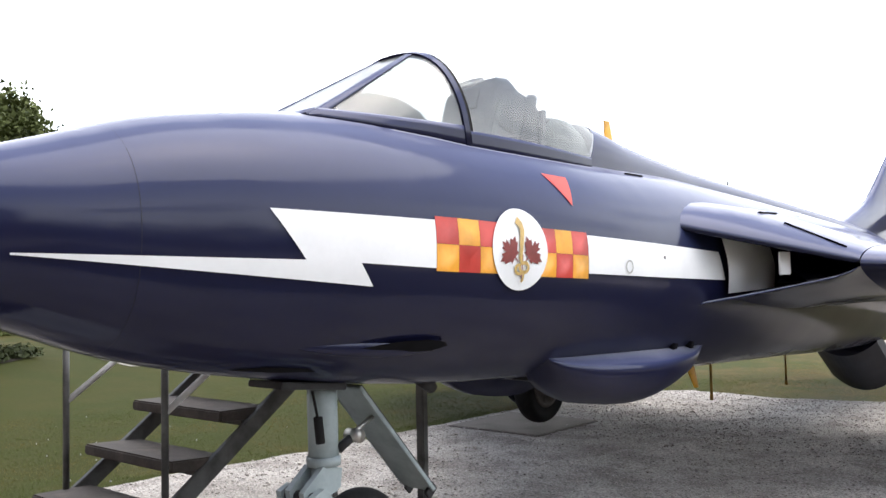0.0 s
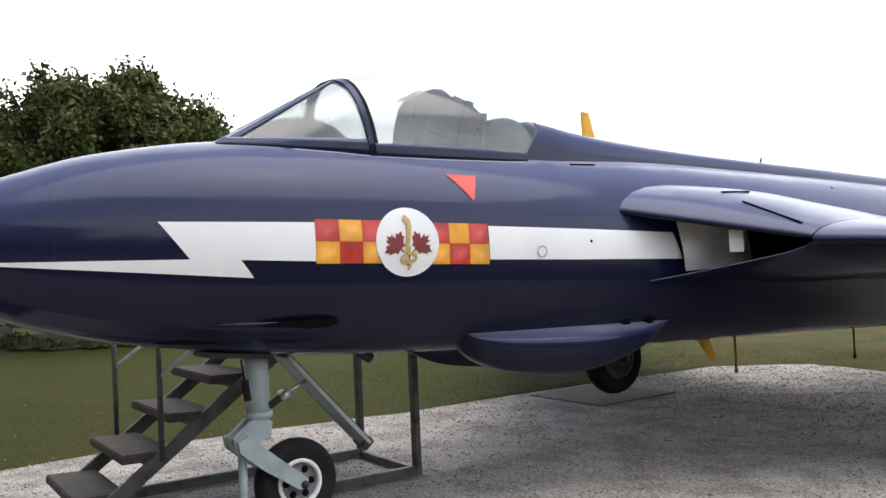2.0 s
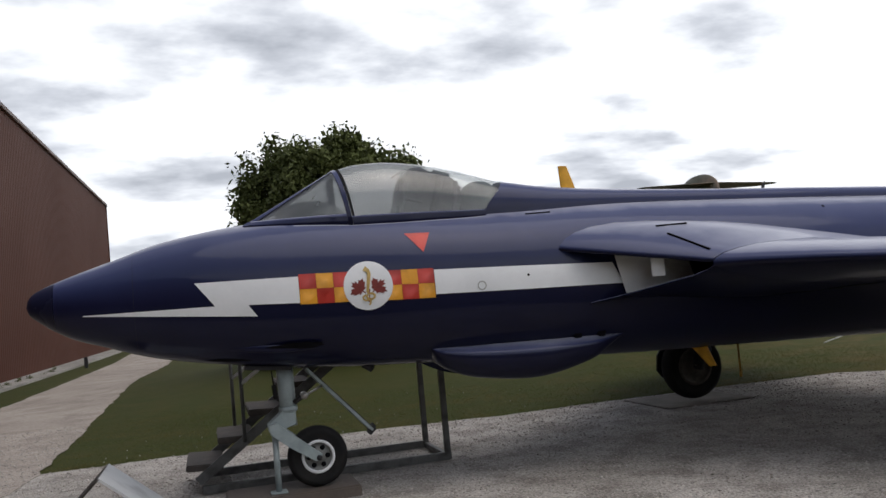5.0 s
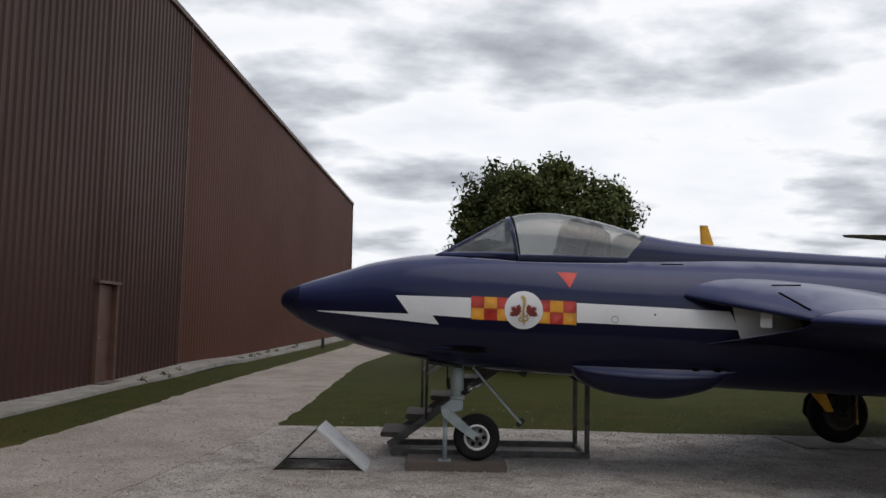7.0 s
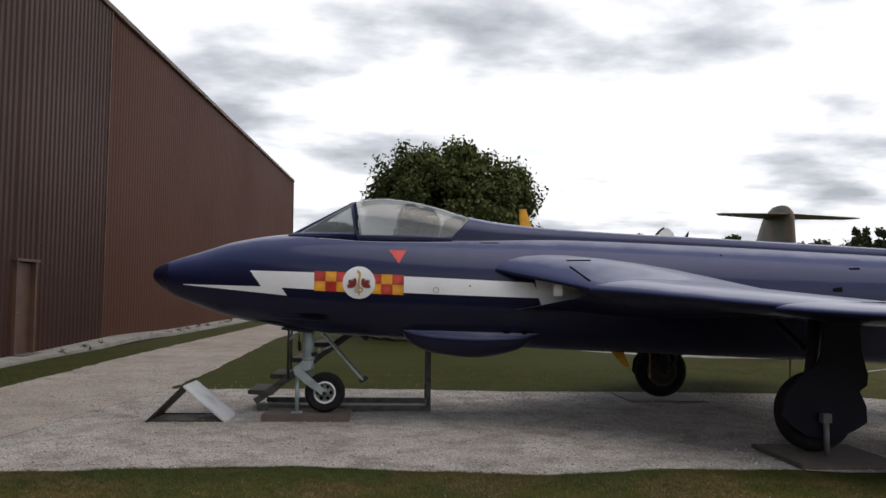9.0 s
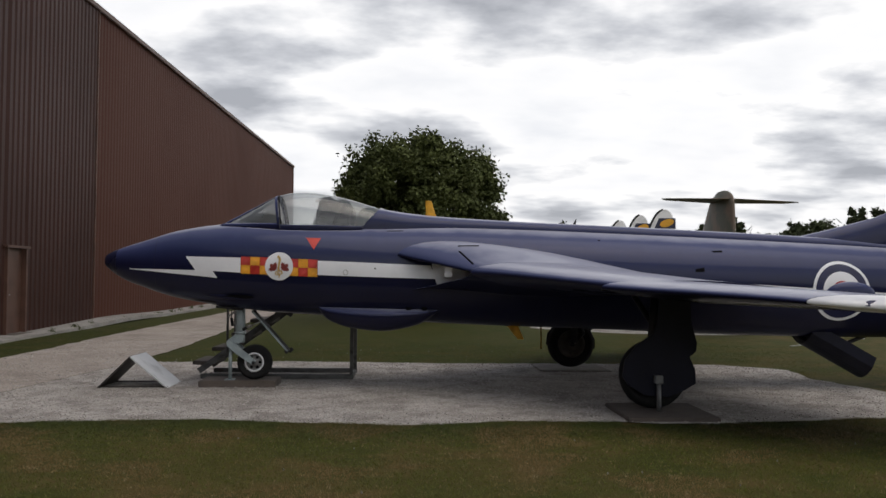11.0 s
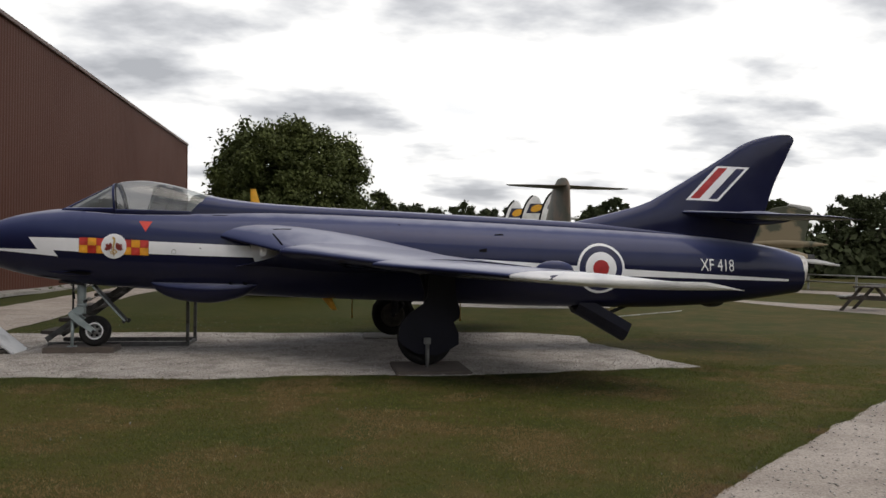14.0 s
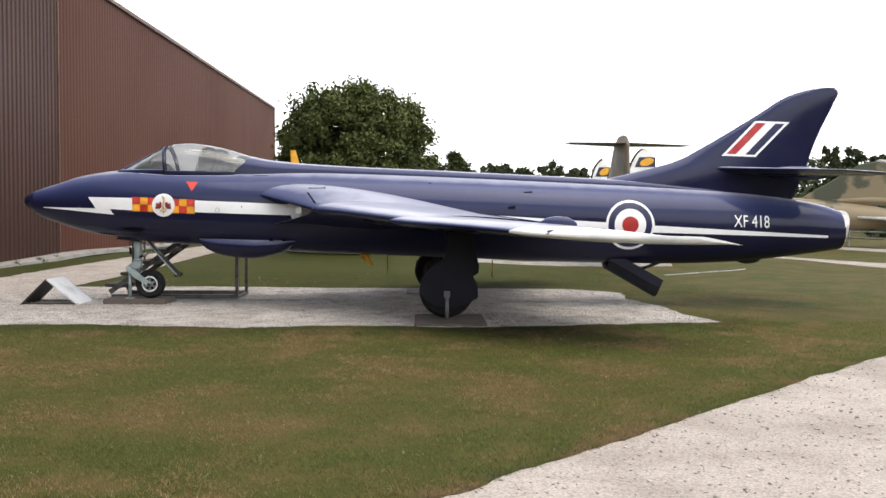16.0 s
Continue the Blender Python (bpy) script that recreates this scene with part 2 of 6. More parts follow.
def ground_mat(name, a, b, c, big, small, grain, bump, dist, rough=0.95, pebbles=False, grit=0.45, lush=None):
    """Ground in three colours mixed at a large and a small scale, with a relief."""
    m = bpy.data.materials.new(name)
    m.use_nodes = True
    nt = m.node_tree
    N, L = nt.nodes.new, nt.links.new
    bs = nt.nodes["Principled BSDF"]
    tc = N("ShaderNodeTexCoord")
    ns = []
    for s, d in ((big, 4), (small, 8), (grain, 6)):
        n = N("ShaderNodeTexNoise")
        n.inputs["Scale"].default_value, n.inputs["Detail"].default_value = s, d
        n.inputs["Roughness"].default_value = 0.6
        L(tc.outputs["Object"], n.inputs["Vector"])
        ns.append(n)
    r1, r2 = N("ShaderNodeMapRange"), N("ShaderNodeMapRange")
    wet = None
    if lush:
        sp, wet = N("ShaderNodeSeparateXYZ"), N("ShaderNodeMapRange")
        L(tc.outputs["Object"], sp.inputs[0])
        wet.inputs["From Min"].default_value, wet.inputs["From Max"].default_value = 0.0, 4.0
        wet.inputs["To Max"].default_value = 0.75
        L(sp.outputs["Y"], wet.inputs["Value"])
        dry, both = N("ShaderNodeMapRange"), N("ShaderNodeMath")
        dry.inputs["From Min"].default_value, dry.inputs["From Max"].default_value = 7.5, 12.5
        dry.inputs["To Min"].default_value, dry.inputs["To Max"].default_value = 1.0, 0.1
        L(sp.outputs["X"], dry.inputs["Value"])
        both.operation = "MULTIPLY"
        L(wet.outputs[0], both.inputs[0])
        L(dry.outputs[0], both.inputs[1])
        wet = both
    for r, n, lo, hi in ((r1, ns[0], 0.42, 0.58), (r2, ns[1], 0.46, 0.64)):
        r.inputs["From Min"].default_value, r.inputs["From Max"].default_value = lo, hi
        L(n.outputs["Fac"], r.inputs["Value"])
    m1, m2 = N("ShaderNodeMixRGB"), N("ShaderNodeMixRGB")
    m1.inputs[1].default_value, m1.inputs[2].default_value = (*a, 1), (*b, 1)
    m2.inputs[2].default_value = (*c, 1)
    L(r1.outputs[0], m1.inputs[0])
    L(m1.outputs[0], m2.inputs[1])
    half = N("ShaderNodeMath")
    half.operation = "MULTIPLY"
    half.inputs[1].default_value = 0.7
    L(r2.outputs[0], half.inputs[0])
    L(half.outputs[0], m2.inputs[0])
    g = N("ShaderNodeMapRange")
    g.inputs["From Min"].default_value, g.inputs["From Max"].default_value = 0.25, 0.75
    g.inputs["To Min"].default_value, g.inputs["To Max"].default_value = 1 - grit, 1 + grit
    height = ns[2].outputs["Fac"]
    if pebbles:
        v = N("ShaderNodeTexVoronoi")
        v.inputs["Scale"].default_value = 55
        L(tc.outputs["Object"], v.inputs["Vector"])
        inv = N("ShaderNodeMath")
        inv.operation = "SUBTRACT"
        inv.inputs[0].default_value = 1.0
        L(v.outputs["Distance"], inv.inputs[1])
        add = N("ShaderNodeMath")
        add.operation = "ADD"
        L(inv.outputs[0], add.inputs[0])
        L(ns[2].outputs["Fac"], add.inputs[1])
        hv = N("ShaderNodeMath")
        hv.operation = "MULTIPLY"
        hv.inputs[1].default_value = 0.5
        L(add.outputs[0], hv.inputs[0])
        height = hv.outputs[0]
    L(height, g.inputs["Value"])
    sc = N("ShaderNodeVectorMath")
    sc.operation = "SCALE"
    L(m2.outputs[0], sc.inputs[0])
    if lush:
        m3 = N("ShaderNodeMixRGB")
        m3.inputs[2].default_value = (*lush, 1)
        L(wet.outputs[0], m3.inputs[0])
        L(m2.outputs[0], m3.inputs[1])
        L(m3.outputs[0], sc.inputs[0])
    L(g.outputs[0], sc.inputs["Scale"])
    L(sc.outputs[0], bs.inputs["Base Color"])
    bs.inputs["Roughness"].default_value = rough
    bs.inputs["Specular IOR Level"].default_value = 0.2
    bp = N("ShaderNodeBump")
    bp.inputs["Strength"].default_value, bp.inputs["Distance"].default_value = bump, dist
    L(height, bp.inputs["Height"])
    L(bp.outputs[0], bs.inputs["Normal"])
    return m


lawn_mat = ground_mat("lawn", (0.044, 0.052, 0.0062), (0.066, 0.058, 0.011), (0.114, 0.078, 0.026), 0.5, 1.5, 40, 0.25, 0.015, grit=0.22, lush=(0.035, 0.044, 0.0072))
gravel_mat = ground_mat("pale_gravel", (0.46, 0.432, 0.40), (0.37, 0.345, 0.315), (0.20, 0.178, 0.158), 0.7, 2.4, 30, 0.8, 0.02, pebbles=True, grit=0.55)
near_path_mat = ground_mat("limestone_path", (0.47, 0.42, 0.375), (0.40, 0.355, 0.312), (0.30, 0.262, 0.226), 0.3, 1.6, 35, 0.30, 0.008, pebbles=True, grit=0.32)
path_mat = ground_mat("fine_gravel_path", (0.40, 0.355, 0.315), (0.34, 0.30, 0.262), (0.265, 0.230, 0.198), 0.3, 1.4, 35, 0.35, 0.010, pebbles=True)
kerb_mat = ground_mat("concrete_strip", (0.36, 0.345, 0.32), (0.30, 0.285, 0.26), (0.22, 0.21, 0.19), 0.4, 2.0, 40, 0.4, 0.01)


def blade_mat(name, green, dry):
    m = mat(name, green, 0.7, var=0.40, scale=1.05, fine=7.0, bump=0, second=dry, second_at=(0.485, 0.575), random=0.34)
    # thin blades let light through
    nt = m.node_tree
    b, out = nt.nodes["Principled BSDF"], nt.nodes["Material Output"]
    tl, mx = nt.nodes.new("ShaderNodeBsdfTranslucent"), nt.nodes.new("ShaderNodeMixShader")
    nt.links.new(b.inputs["Base Color"].links[0].from_socket, tl.inputs["Color"])
    # a sward as a whole faces the sky, however its blades stand
    up = nt.nodes.new("ShaderNodeCombineXYZ")
    up.inputs["Z"].default_value = 1.0
    nt.links.new(up.outputs[0], b.inputs["Normal"])
    mx.inputs[0].default_value = 0.35
    nt.links.new(b.outputs[0], mx.inputs[1])
    nt.links.new(tl.outputs[0], mx.inputs[2])
    nt.links.new(mx.outputs[0], out.inputs["Surface"])
    return m


grass_blades = blade_mat("grass_blades", (0.116, 0.130, 0.022), (0.240, 0.162, 0.068))
straw_blades = blade_mat("straw_blades", (0.36, 0.27, 0.14), (0.46, 0.37, 0.22))
lush_blades = blade_mat("lush_grass_blades", (0.068, 0.085, 0.015), (0.108, 0.096, 0.026))


def cladding_mat():
    m = mat("brown_cladding", (0.094, 0.035, 0.0215), 0.62, var=0.05, scale=0.25, fine=3, bump=0.02, second=(0.084, 0.031, 0.0195), spec=0.14)
    return m


cladding = cladding_mat()
old_cladding = mat("older_brown_cladding", (0.052, 0.0205, 0.0148), 0.50, var=0.05, scale=0.3, fine=3, bump=0.02, spec=0.24, second=(0.041, 0.017, 0.012))
door_paint = mat("brown_door_paint", (0.115, 0.058, 0.040), 0.5, var=0.08, scale=2, fine=20, bump=0.04)


def perspex(name, haze, tint, top=0.62):
    """Old acrylic: mostly clear, with a reflection and a slight milky haze."""
    m = bpy.data.materials.new(name)
    m.use_nodes = True
    nt = m.node_tree
    nt.nodes.clear()
    N, L = nt.nodes.new, nt.links.new
    out = N("ShaderNodeOutputMaterial")
    tr, df, gl = N("ShaderNodeBsdfTransparent"), N("ShaderNodeBsdfTranslucent"), N("ShaderNodeBsdfGlossy")
    d2 = N("ShaderNodeBsdfDiffuse")
    tr.inputs[0].default_value = (*tint, 1)
    df.inputs[0].default_value = (0.97, 0.98, 0.97, 1)
    d2.inputs[0].default_value = (0.92, 0.94, 0.92, 1)
    gl.inputs["Roughness"].default_value = 0.13
    tc, n = N("ShaderNodeTexCoord"), N("ShaderNodeTexNoise")
    n.inputs["Scale"].default_value, n.inputs["Detail"].default_value = 3.0, 5
    L(tc.outputs["Object"], n.inputs["Vector"])
    mr = N("ShaderNodeMapRange")
    mr.inputs["To Min"].default_value, mr.inputs["To Max"].default_value = 0.6, 1.4
    L(n.outputs["Fac"], mr.inputs["Value"])
    # brightness of the starboard glass put in as haze, thicker towards that side
    sy, side_haze, hz = N("ShaderNodeSeparateXYZ"), N("ShaderNodeMapRange"), N("ShaderNodeMath")
    L(tc.outputs["Object"], sy.inputs[0])
    side_haze.inputs["From Min"].default_value, side_haze.inputs["From Max"].default_value = -0.15, 0.30
    side_haze.inputs["To Min"].default_value, side_haze.inputs["To Max"].default_value = haze * 0.55, min(top, haze * 2.0)
    L(sy.outputs["Y"], side_haze.inputs["Value"])
    hz.operation = "MULTIPLY"
    L(side_haze.outputs[0], hz.inputs[0])
    L(mr.outputs[0], hz.inputs[1])
    mm, mix, mix2 = N("ShaderNodeMixShader"), N("ShaderNodeMixShader"), N("ShaderNodeMixShader")
    mm.inputs[0].default_value = 0.15
    L(df.outputs[0], mm.inputs[1])
    L(d2.outputs[0], mm.inputs[2])
    L(hz.outputs[0], mix.inputs[0])
    L(tr.outputs[0], mix.inputs[1])
    L(mm.outputs[0], mix.inputs[2])
    lw, pw, ma = N("ShaderNodeLayerWeight"), N("ShaderNodeMath"), N("ShaderNodeMath")
    lw.inputs["Blend"].default_value = 0.5
    pw.operation, ma.operation = "POWER", "MULTIPLY_ADD"
    pw.inputs[1].default_value = 4.0
    ma.inputs[1].default_value, ma.inputs[2].default_value = 0.55, 0.09
    L(lw.outputs["Facing"], pw.inputs[0])
    L(pw.outputs[0], ma.inputs[0])
    L(ma.outputs[0], mix2.inputs[0])
    L(mix.outputs[0], mix2.inputs[1])
    L(gl.outputs[0], mix2.inputs[2])
    L(mix2.outputs[0], out.inputs["Surface"])
    return m


canopy_glass = perspex("canopy_perspex", 0.40, (0.94, 0.96, 0.95))
screen_glass = perspex("windscreen_perspex", 0.50, (0.80, 0.84, 0.82))

# sky glare on the flat front pane put in as heavy milky haze
armoured_glass = perspex("armoured_pane", 1.4, (0.80, 0.84, 0.82), 0.80)


# ---- building helpers ----
def empty(name, label, category, group="", at=(0, 0, 0), kind=""):
    ob = new(name)
    ob.location = at
    return tagged(ob, label, category, group, kind)


def finish(name, me, material, parent=None, label="", smooth=True):
    me.materials.append(material)
    if smooth:
        me.polygons.foreach_set("use_smooth", [True] * len(me.polygons))
    ob = new(name, me)
    if parent is not None:
        ob.parent = parent
        ob.matrix_parent_inverse = parent.matrix_basis.inverted() if parent.type == "EMPTY" else Matrix()
    if label:
        ob["label"] = label
    return ob


def part(name, bm, material, parent=None, label="", smooth=False):
    me = bpy.data.meshes.new(name)
    bmesh.ops.recalc_face_normals(bm, faces=bm.faces)
    bm.to_mesh(me)
    bm.free()
    ob = finish(name, me, material, parent, label, smooth)
    return ob


def raw(name, verts, faces, material, parent=None, label="", smooth=True):
    me = bpy.data.meshes.new(name)
    me.from_pydata([tuple(v) for v in verts], [], faces)
    me.update()
    return finish(name, me, material, parent, label, smooth)


def grid_faces(rows, cols, closed=False, flip=False):
    out = []
    for i in range(rows - 1):
        for j in range(cols if closed else cols - 1):
            k = (j + 1) % cols
            f = (i * cols + j, i * cols + k, (i + 1) * cols + k, (i + 1) * cols + j)
            out.append(f[::-1] if flip else f)
    return out


def loft(name, rings, material, parent=None, label="", closed=True, caps=False, smooth=True):
    """Skin over rings of equal point count."""
    cols = len(rings[0])
    verts = [tuple(p) for r in rings for p in r]
    faces = grid_faces(len(rings), cols, closed)
    bm = bmesh.new()
    vs = [bm.verts.new(v) for v in verts]
    for f in faces:
        try:
            bm.faces.new([vs[i] for i in f])
        except ValueError:
            pass
    bmesh.ops.remove_doubles(bm, verts=bm.verts, dist=1e-5)
    if caps:
        for ring in (rings[0], rings[-1]):
            pts = [Vector(p) for p in ring]
            keep = [p for i, p in enumerate(pts) if (p - pts[i - 1]).length > 1e-5]
            if len(keep) > 2:
                bm.faces.new([bm.verts.new(p) for p in keep])
    return part(name, bm, material, parent, label, smooth)


def add_box(bm, c, s, m=None, bevel=0.0):
    """A box of size s round c, turned by m about its centre."""
    geo = bmesh.ops.create_cube(bm, size=1.0)
    vs = geo["verts"]
    bmesh.ops.scale(bm, vec=s, verts=vs)
    if bevel:
        es = list({e for v in vs for e in v.link_edges})
        vs = list({v for f in bmesh.ops.bevel(bm, geom=es, offset=bevel, segments=2, affect="EDGES")["faces"] for v in f.verts} | {v for v in vs if v.is_valid})
    if m is not None:
        bmesh.ops.transform(bm, matrix=m, verts=vs)
    bmesh.ops.translate(bm, vec=c, verts=vs)


def box(name, c, s, material, parent=None, label="", m=None, bevel=0.004):
    bm = bmesh.new()
    add_box(bm, c, s, m, bevel)
    return part(name, bm, material, parent, label)


def add_rod(bm, a, b, r, r2=None, seg=12):
    a, b = Vector(a), Vector(b)
    d = b - a
    q = d.to_track_quat("Z", "Y").to_matrix().to_4x4()
    bmesh.ops.create_cone(bm, cap_ends=True, segments=seg, radius1=r, radius2=r if r2 is None else r2, depth=d.length,
                          matrix=Matrix.Translation((a + b) / 2) @ q)


def rod(name, a, b, r, material, parent=None, label="", r2=None, seg=14):
    bm = bmesh.new()
    add_rod(bm, a, b, r, r2, seg)
    return part(name, bm, material, parent, label, smooth=seg > 8)


def bar(name, a, b, w, h, material, parent=None, label="", up=(0, 0, 1)):
    """A rectangular bar from a to b."""
    a, b = Vector(a), Vector(b)
    d = (b - a)
    x = d.normalized()
    y = Vector(up).cross(x)
    y = y.normalized() if y.length > 1e-4 else Vector((0, 1, 0))
    z = x.cross(y)
    m = Matrix((x, y, z)).transposed().to_4x4()
    bm = bmesh.new()
    add_box(bm, (a + b) / 2, (d.length, w, h), m, min(w, h) * 0.12)
    return part(name, bm, material, parent, label)


def lathe(name, profile, centre, axis, material, parent=None, label="", seg=40):
    """profile: (radius, along the axis)."""
    q = Vector(axis).to_track_quat("Z", "Y").to_matrix()
    rings = []
    for r, h in profile:
        rings.append([Vector(centre) + q @ Vector((r * math.cos(2 * math.pi * k / seg), r * math.sin(2 * math.pi * k / seg), h)) for k in range(seg)])
    return loft(name, rings, material, parent, label)


def curve_of(xs, ys):
    """Smooth curve through points, with slopes kept from overshooting."""
    xs, ys = np.array(xs, float), np.array(ys, float)
    h, d = np.diff(xs), np.diff(ys) / np.diff(xs)
    s = np.zeros(len(xs))
    s[0], s[-1] = d[0], d[-1]
    for i in range(1, len(xs) - 1):
        if d[i - 1] * d[i] > 0:
            w1, w2 = 2 * h[i] + h[i - 1], h[i] + 2 * h[i - 1]
            s[i] = (w1 + w2) / (w1 / d[i - 1] + w2 / d[i])

    def f(x):
        x = min(max(x, xs[0]), xs[-1])
        i = min(int(np.searchsorted(xs, x, side="right")) - 1, len(xs) - 2)
        t = (x - xs[i]) / h[i]
        return float((2 * t**3 - 3 * t**2 + 1) * ys[i] + (t**3 - 2 * t**2 + t) * h[i] * s[i] + (-2 * t**3 + 3 * t**2) * ys[i + 1] + (t**3 - t**2) * h[i] * s[i + 1])

    return f


# ---- ground ----
def ground_z(x, y):
    """The meadow climbs gently away from the display."""
    d = max(0.0, y - 6.0)
    bank = 0.45 * math.exp(-((x - 4.6) ** 2 + (y - 15.0) ** 2) / 13.5)
    return bank + (0.0105 * d if d < 60 else 0.63 + 0.003 * min(d - 60, 300))


def sheet(name, material, xs, ys, lift, label, kind="structure", category="ground"):
    verts = [(x, y, ground_z(x, y) + lift) for y in ys for x in xs]
    ob = raw(name, verts, grid_faces(len(ys), len(xs)), material)
    return tagged(ob, label, category, kind=kind)


gx = [-600, -200, -80, -40] + list(np.arange(-20, 40.1, 1)) + [60, 120, 300, 700]
gy = [-400, -120, -50, -30] + list(np.arange(-20, 80.1, 1)) + [110, 160, 250, 400, 900]
sheet("ground", lawn_mat, gx, gy, 0.0, "mown grass lawn with dry brown patches", category="lawn")


def wobble(x, y, a, s=2.2):
    return a * noise.noise((x * s, y * s, 3.1)) + 0.5 * a * noise.noise((x * s * 3.7, y * s * 3.7, 8.3))


def outline(points, step=0.12, a=0.07):
    """Outline through the points with a ragged edge."""
    out = []
    for (x0, y0), (x1, y1) in zip(points, points[1:] + points[:1]):
        n = max(1, int(math.hypot(x1 - x0, y1 - y0) / step)) if max(abs(y0), abs(y1)) < 80 else 2
        for k in range(n):
            x, y = x0 + (x1 - x0) * k / n, y0 + (y1 - y0) * k / n
            out.append((x + wobble(x, y, a), y + wobble(y, x + 40, a)))
    return out


def patch(name, points, material, lift, label, category, a=0.07, step=0.12):
    bm = bmesh.new()
    vs = [bm.verts.new((x, y, 0)) for x, y in outline(points, step, a)]
    bm.faces.new(vs)
    for v in range(-20, 60, 4):
        bmesh.ops.bisect_plane(bm, geom=bm.verts[:] + bm.edges[:] + bm.faces[:], plane_co=(0, v + 0.013, 0), plane_no=(0, 1, 0))
    bmesh.ops.triangulate(bm, faces=bm.faces)
    for v in bm.verts:
        v.co.z = ground_z(v.co.x, v.co.y) + lift
    for f in bm.faces:
        if f.normal.z < 0:
            f.normal_flip()
    me = bpy.data.meshes.new(name)
    bm.to_mesh(me)
    bm.free()
    return tagged(finish(name, me, material, None, "", False), label, category, kind="structure")


PAD = [(-1.25, -3.18), (0.58, -2.98), (1.98, -2.80), (3.38, -3.03), (4.19, -3.18), (5.31, -2.94), (6.37, -2.96), (7.34, -3.12), (9.25, -2.71), (10.80, -2.48), (10.55, -1.40), (10.58, -0.33), (10.26, 0.92), (10.49, 2.18), (9.61, 3.05), (7.5, 3.18), (4.6, 3.16), (3.3, 3.35), (1.9, 3.42), (0.6, 3.3), (-0.58, 3.3)]
PATH_MAIN = [(-0.58, 3.3), (-0.60, 6.0), (-0.66, 11.1), (-0.60, 18.4), (-0.15, 24.5), (0.0, 38.0), (0.27, 60.0), (0.27, 75.0), (-2.6, 75.0), (-2.6, 46.0), (-2.45, 30.3), (-2.85, 18.0), (-3.20, 8.7), (-3.16, 2.3), (-3.15, -0.4), (-3.1, -20.0), (-1.35, -20.0), (-1.25, -3.18)]
PATH_NEAR = [(-4.0, -20.3), (2.1, -14.4), (6.70, -9.90), (8.09, -8.58), (8.94, -7.76), (10.15, -6.63), (11.59, -5.29), (14.2, -2.65), (20.2, 3.45), (23.2, 2.2), (17.0, -5.3), (12.0, -20.5)]
patch("gravel_pad", PAD, gravel_mat, 0.012, "pale limestone gravel pad under the display aircraft", "gravel")
patch("path_main", PATH_MAIN, path_mat, 0.016, "pale fine gravel path beside the hall", "path")
EDGE = [(x - 0.05, y + 0.05) if k < 9 else (x, y) for k, (x, y) in enumerate(PATH_NEAR)]
patch("path_edge", EDGE, soil_mat, 0.006, "dark worn soil along the edge of the path", "soil", a=0.09, step=0.07)
patch("path_near", PATH_NEAR, near_path_mat, 0.012, "pale fine gravel path across the lawn", "path", a=0.06, step=0.07)
patch("path_far", [(17.2, 20.2), (19.4, 13.8), (19.95, 10.5), (20.9, 7.7), (22.8, 3.3), (25.3, 3.9), (22.7, 10.3), (20.9, 13.05), (19.98, 14.95), (18.1, 20.8)], path_mat, 0.012, "pale gravel path in the distance", "path", a=0.1, step=0.5)
patch("path_outer", [(23.9, 23.2), (25.0, 20.1), (26.8, 16.9), (29.2, 12.8), (30.8, 13.8), (28.5, 19.3), (26.5, 22.7), (25.2, 25.5)], path_mat, 0.012, "pale gravel path along the rail fence", "path", a=0.1, step=0.5)
patch("path_back", [(7.5, 11.5), (9.7, 10.7), (10.8, 10.4), (12.7, 10.4), (14.0, 10.6), (14.6, 13.3), (13.0, 12.2), (11.1, 12.5), (9.8, 12.0), (7.6, 12.9)], gravel_mat, 0.012, "pale gravel patch behind the aircraft", "gravel", a=0.1, step=0.3)

# ---- hall ----
WALL_A, WALL_B = -5.562, 0.0245


def wall_x(y):
    return WALL_A + WALL_B * y


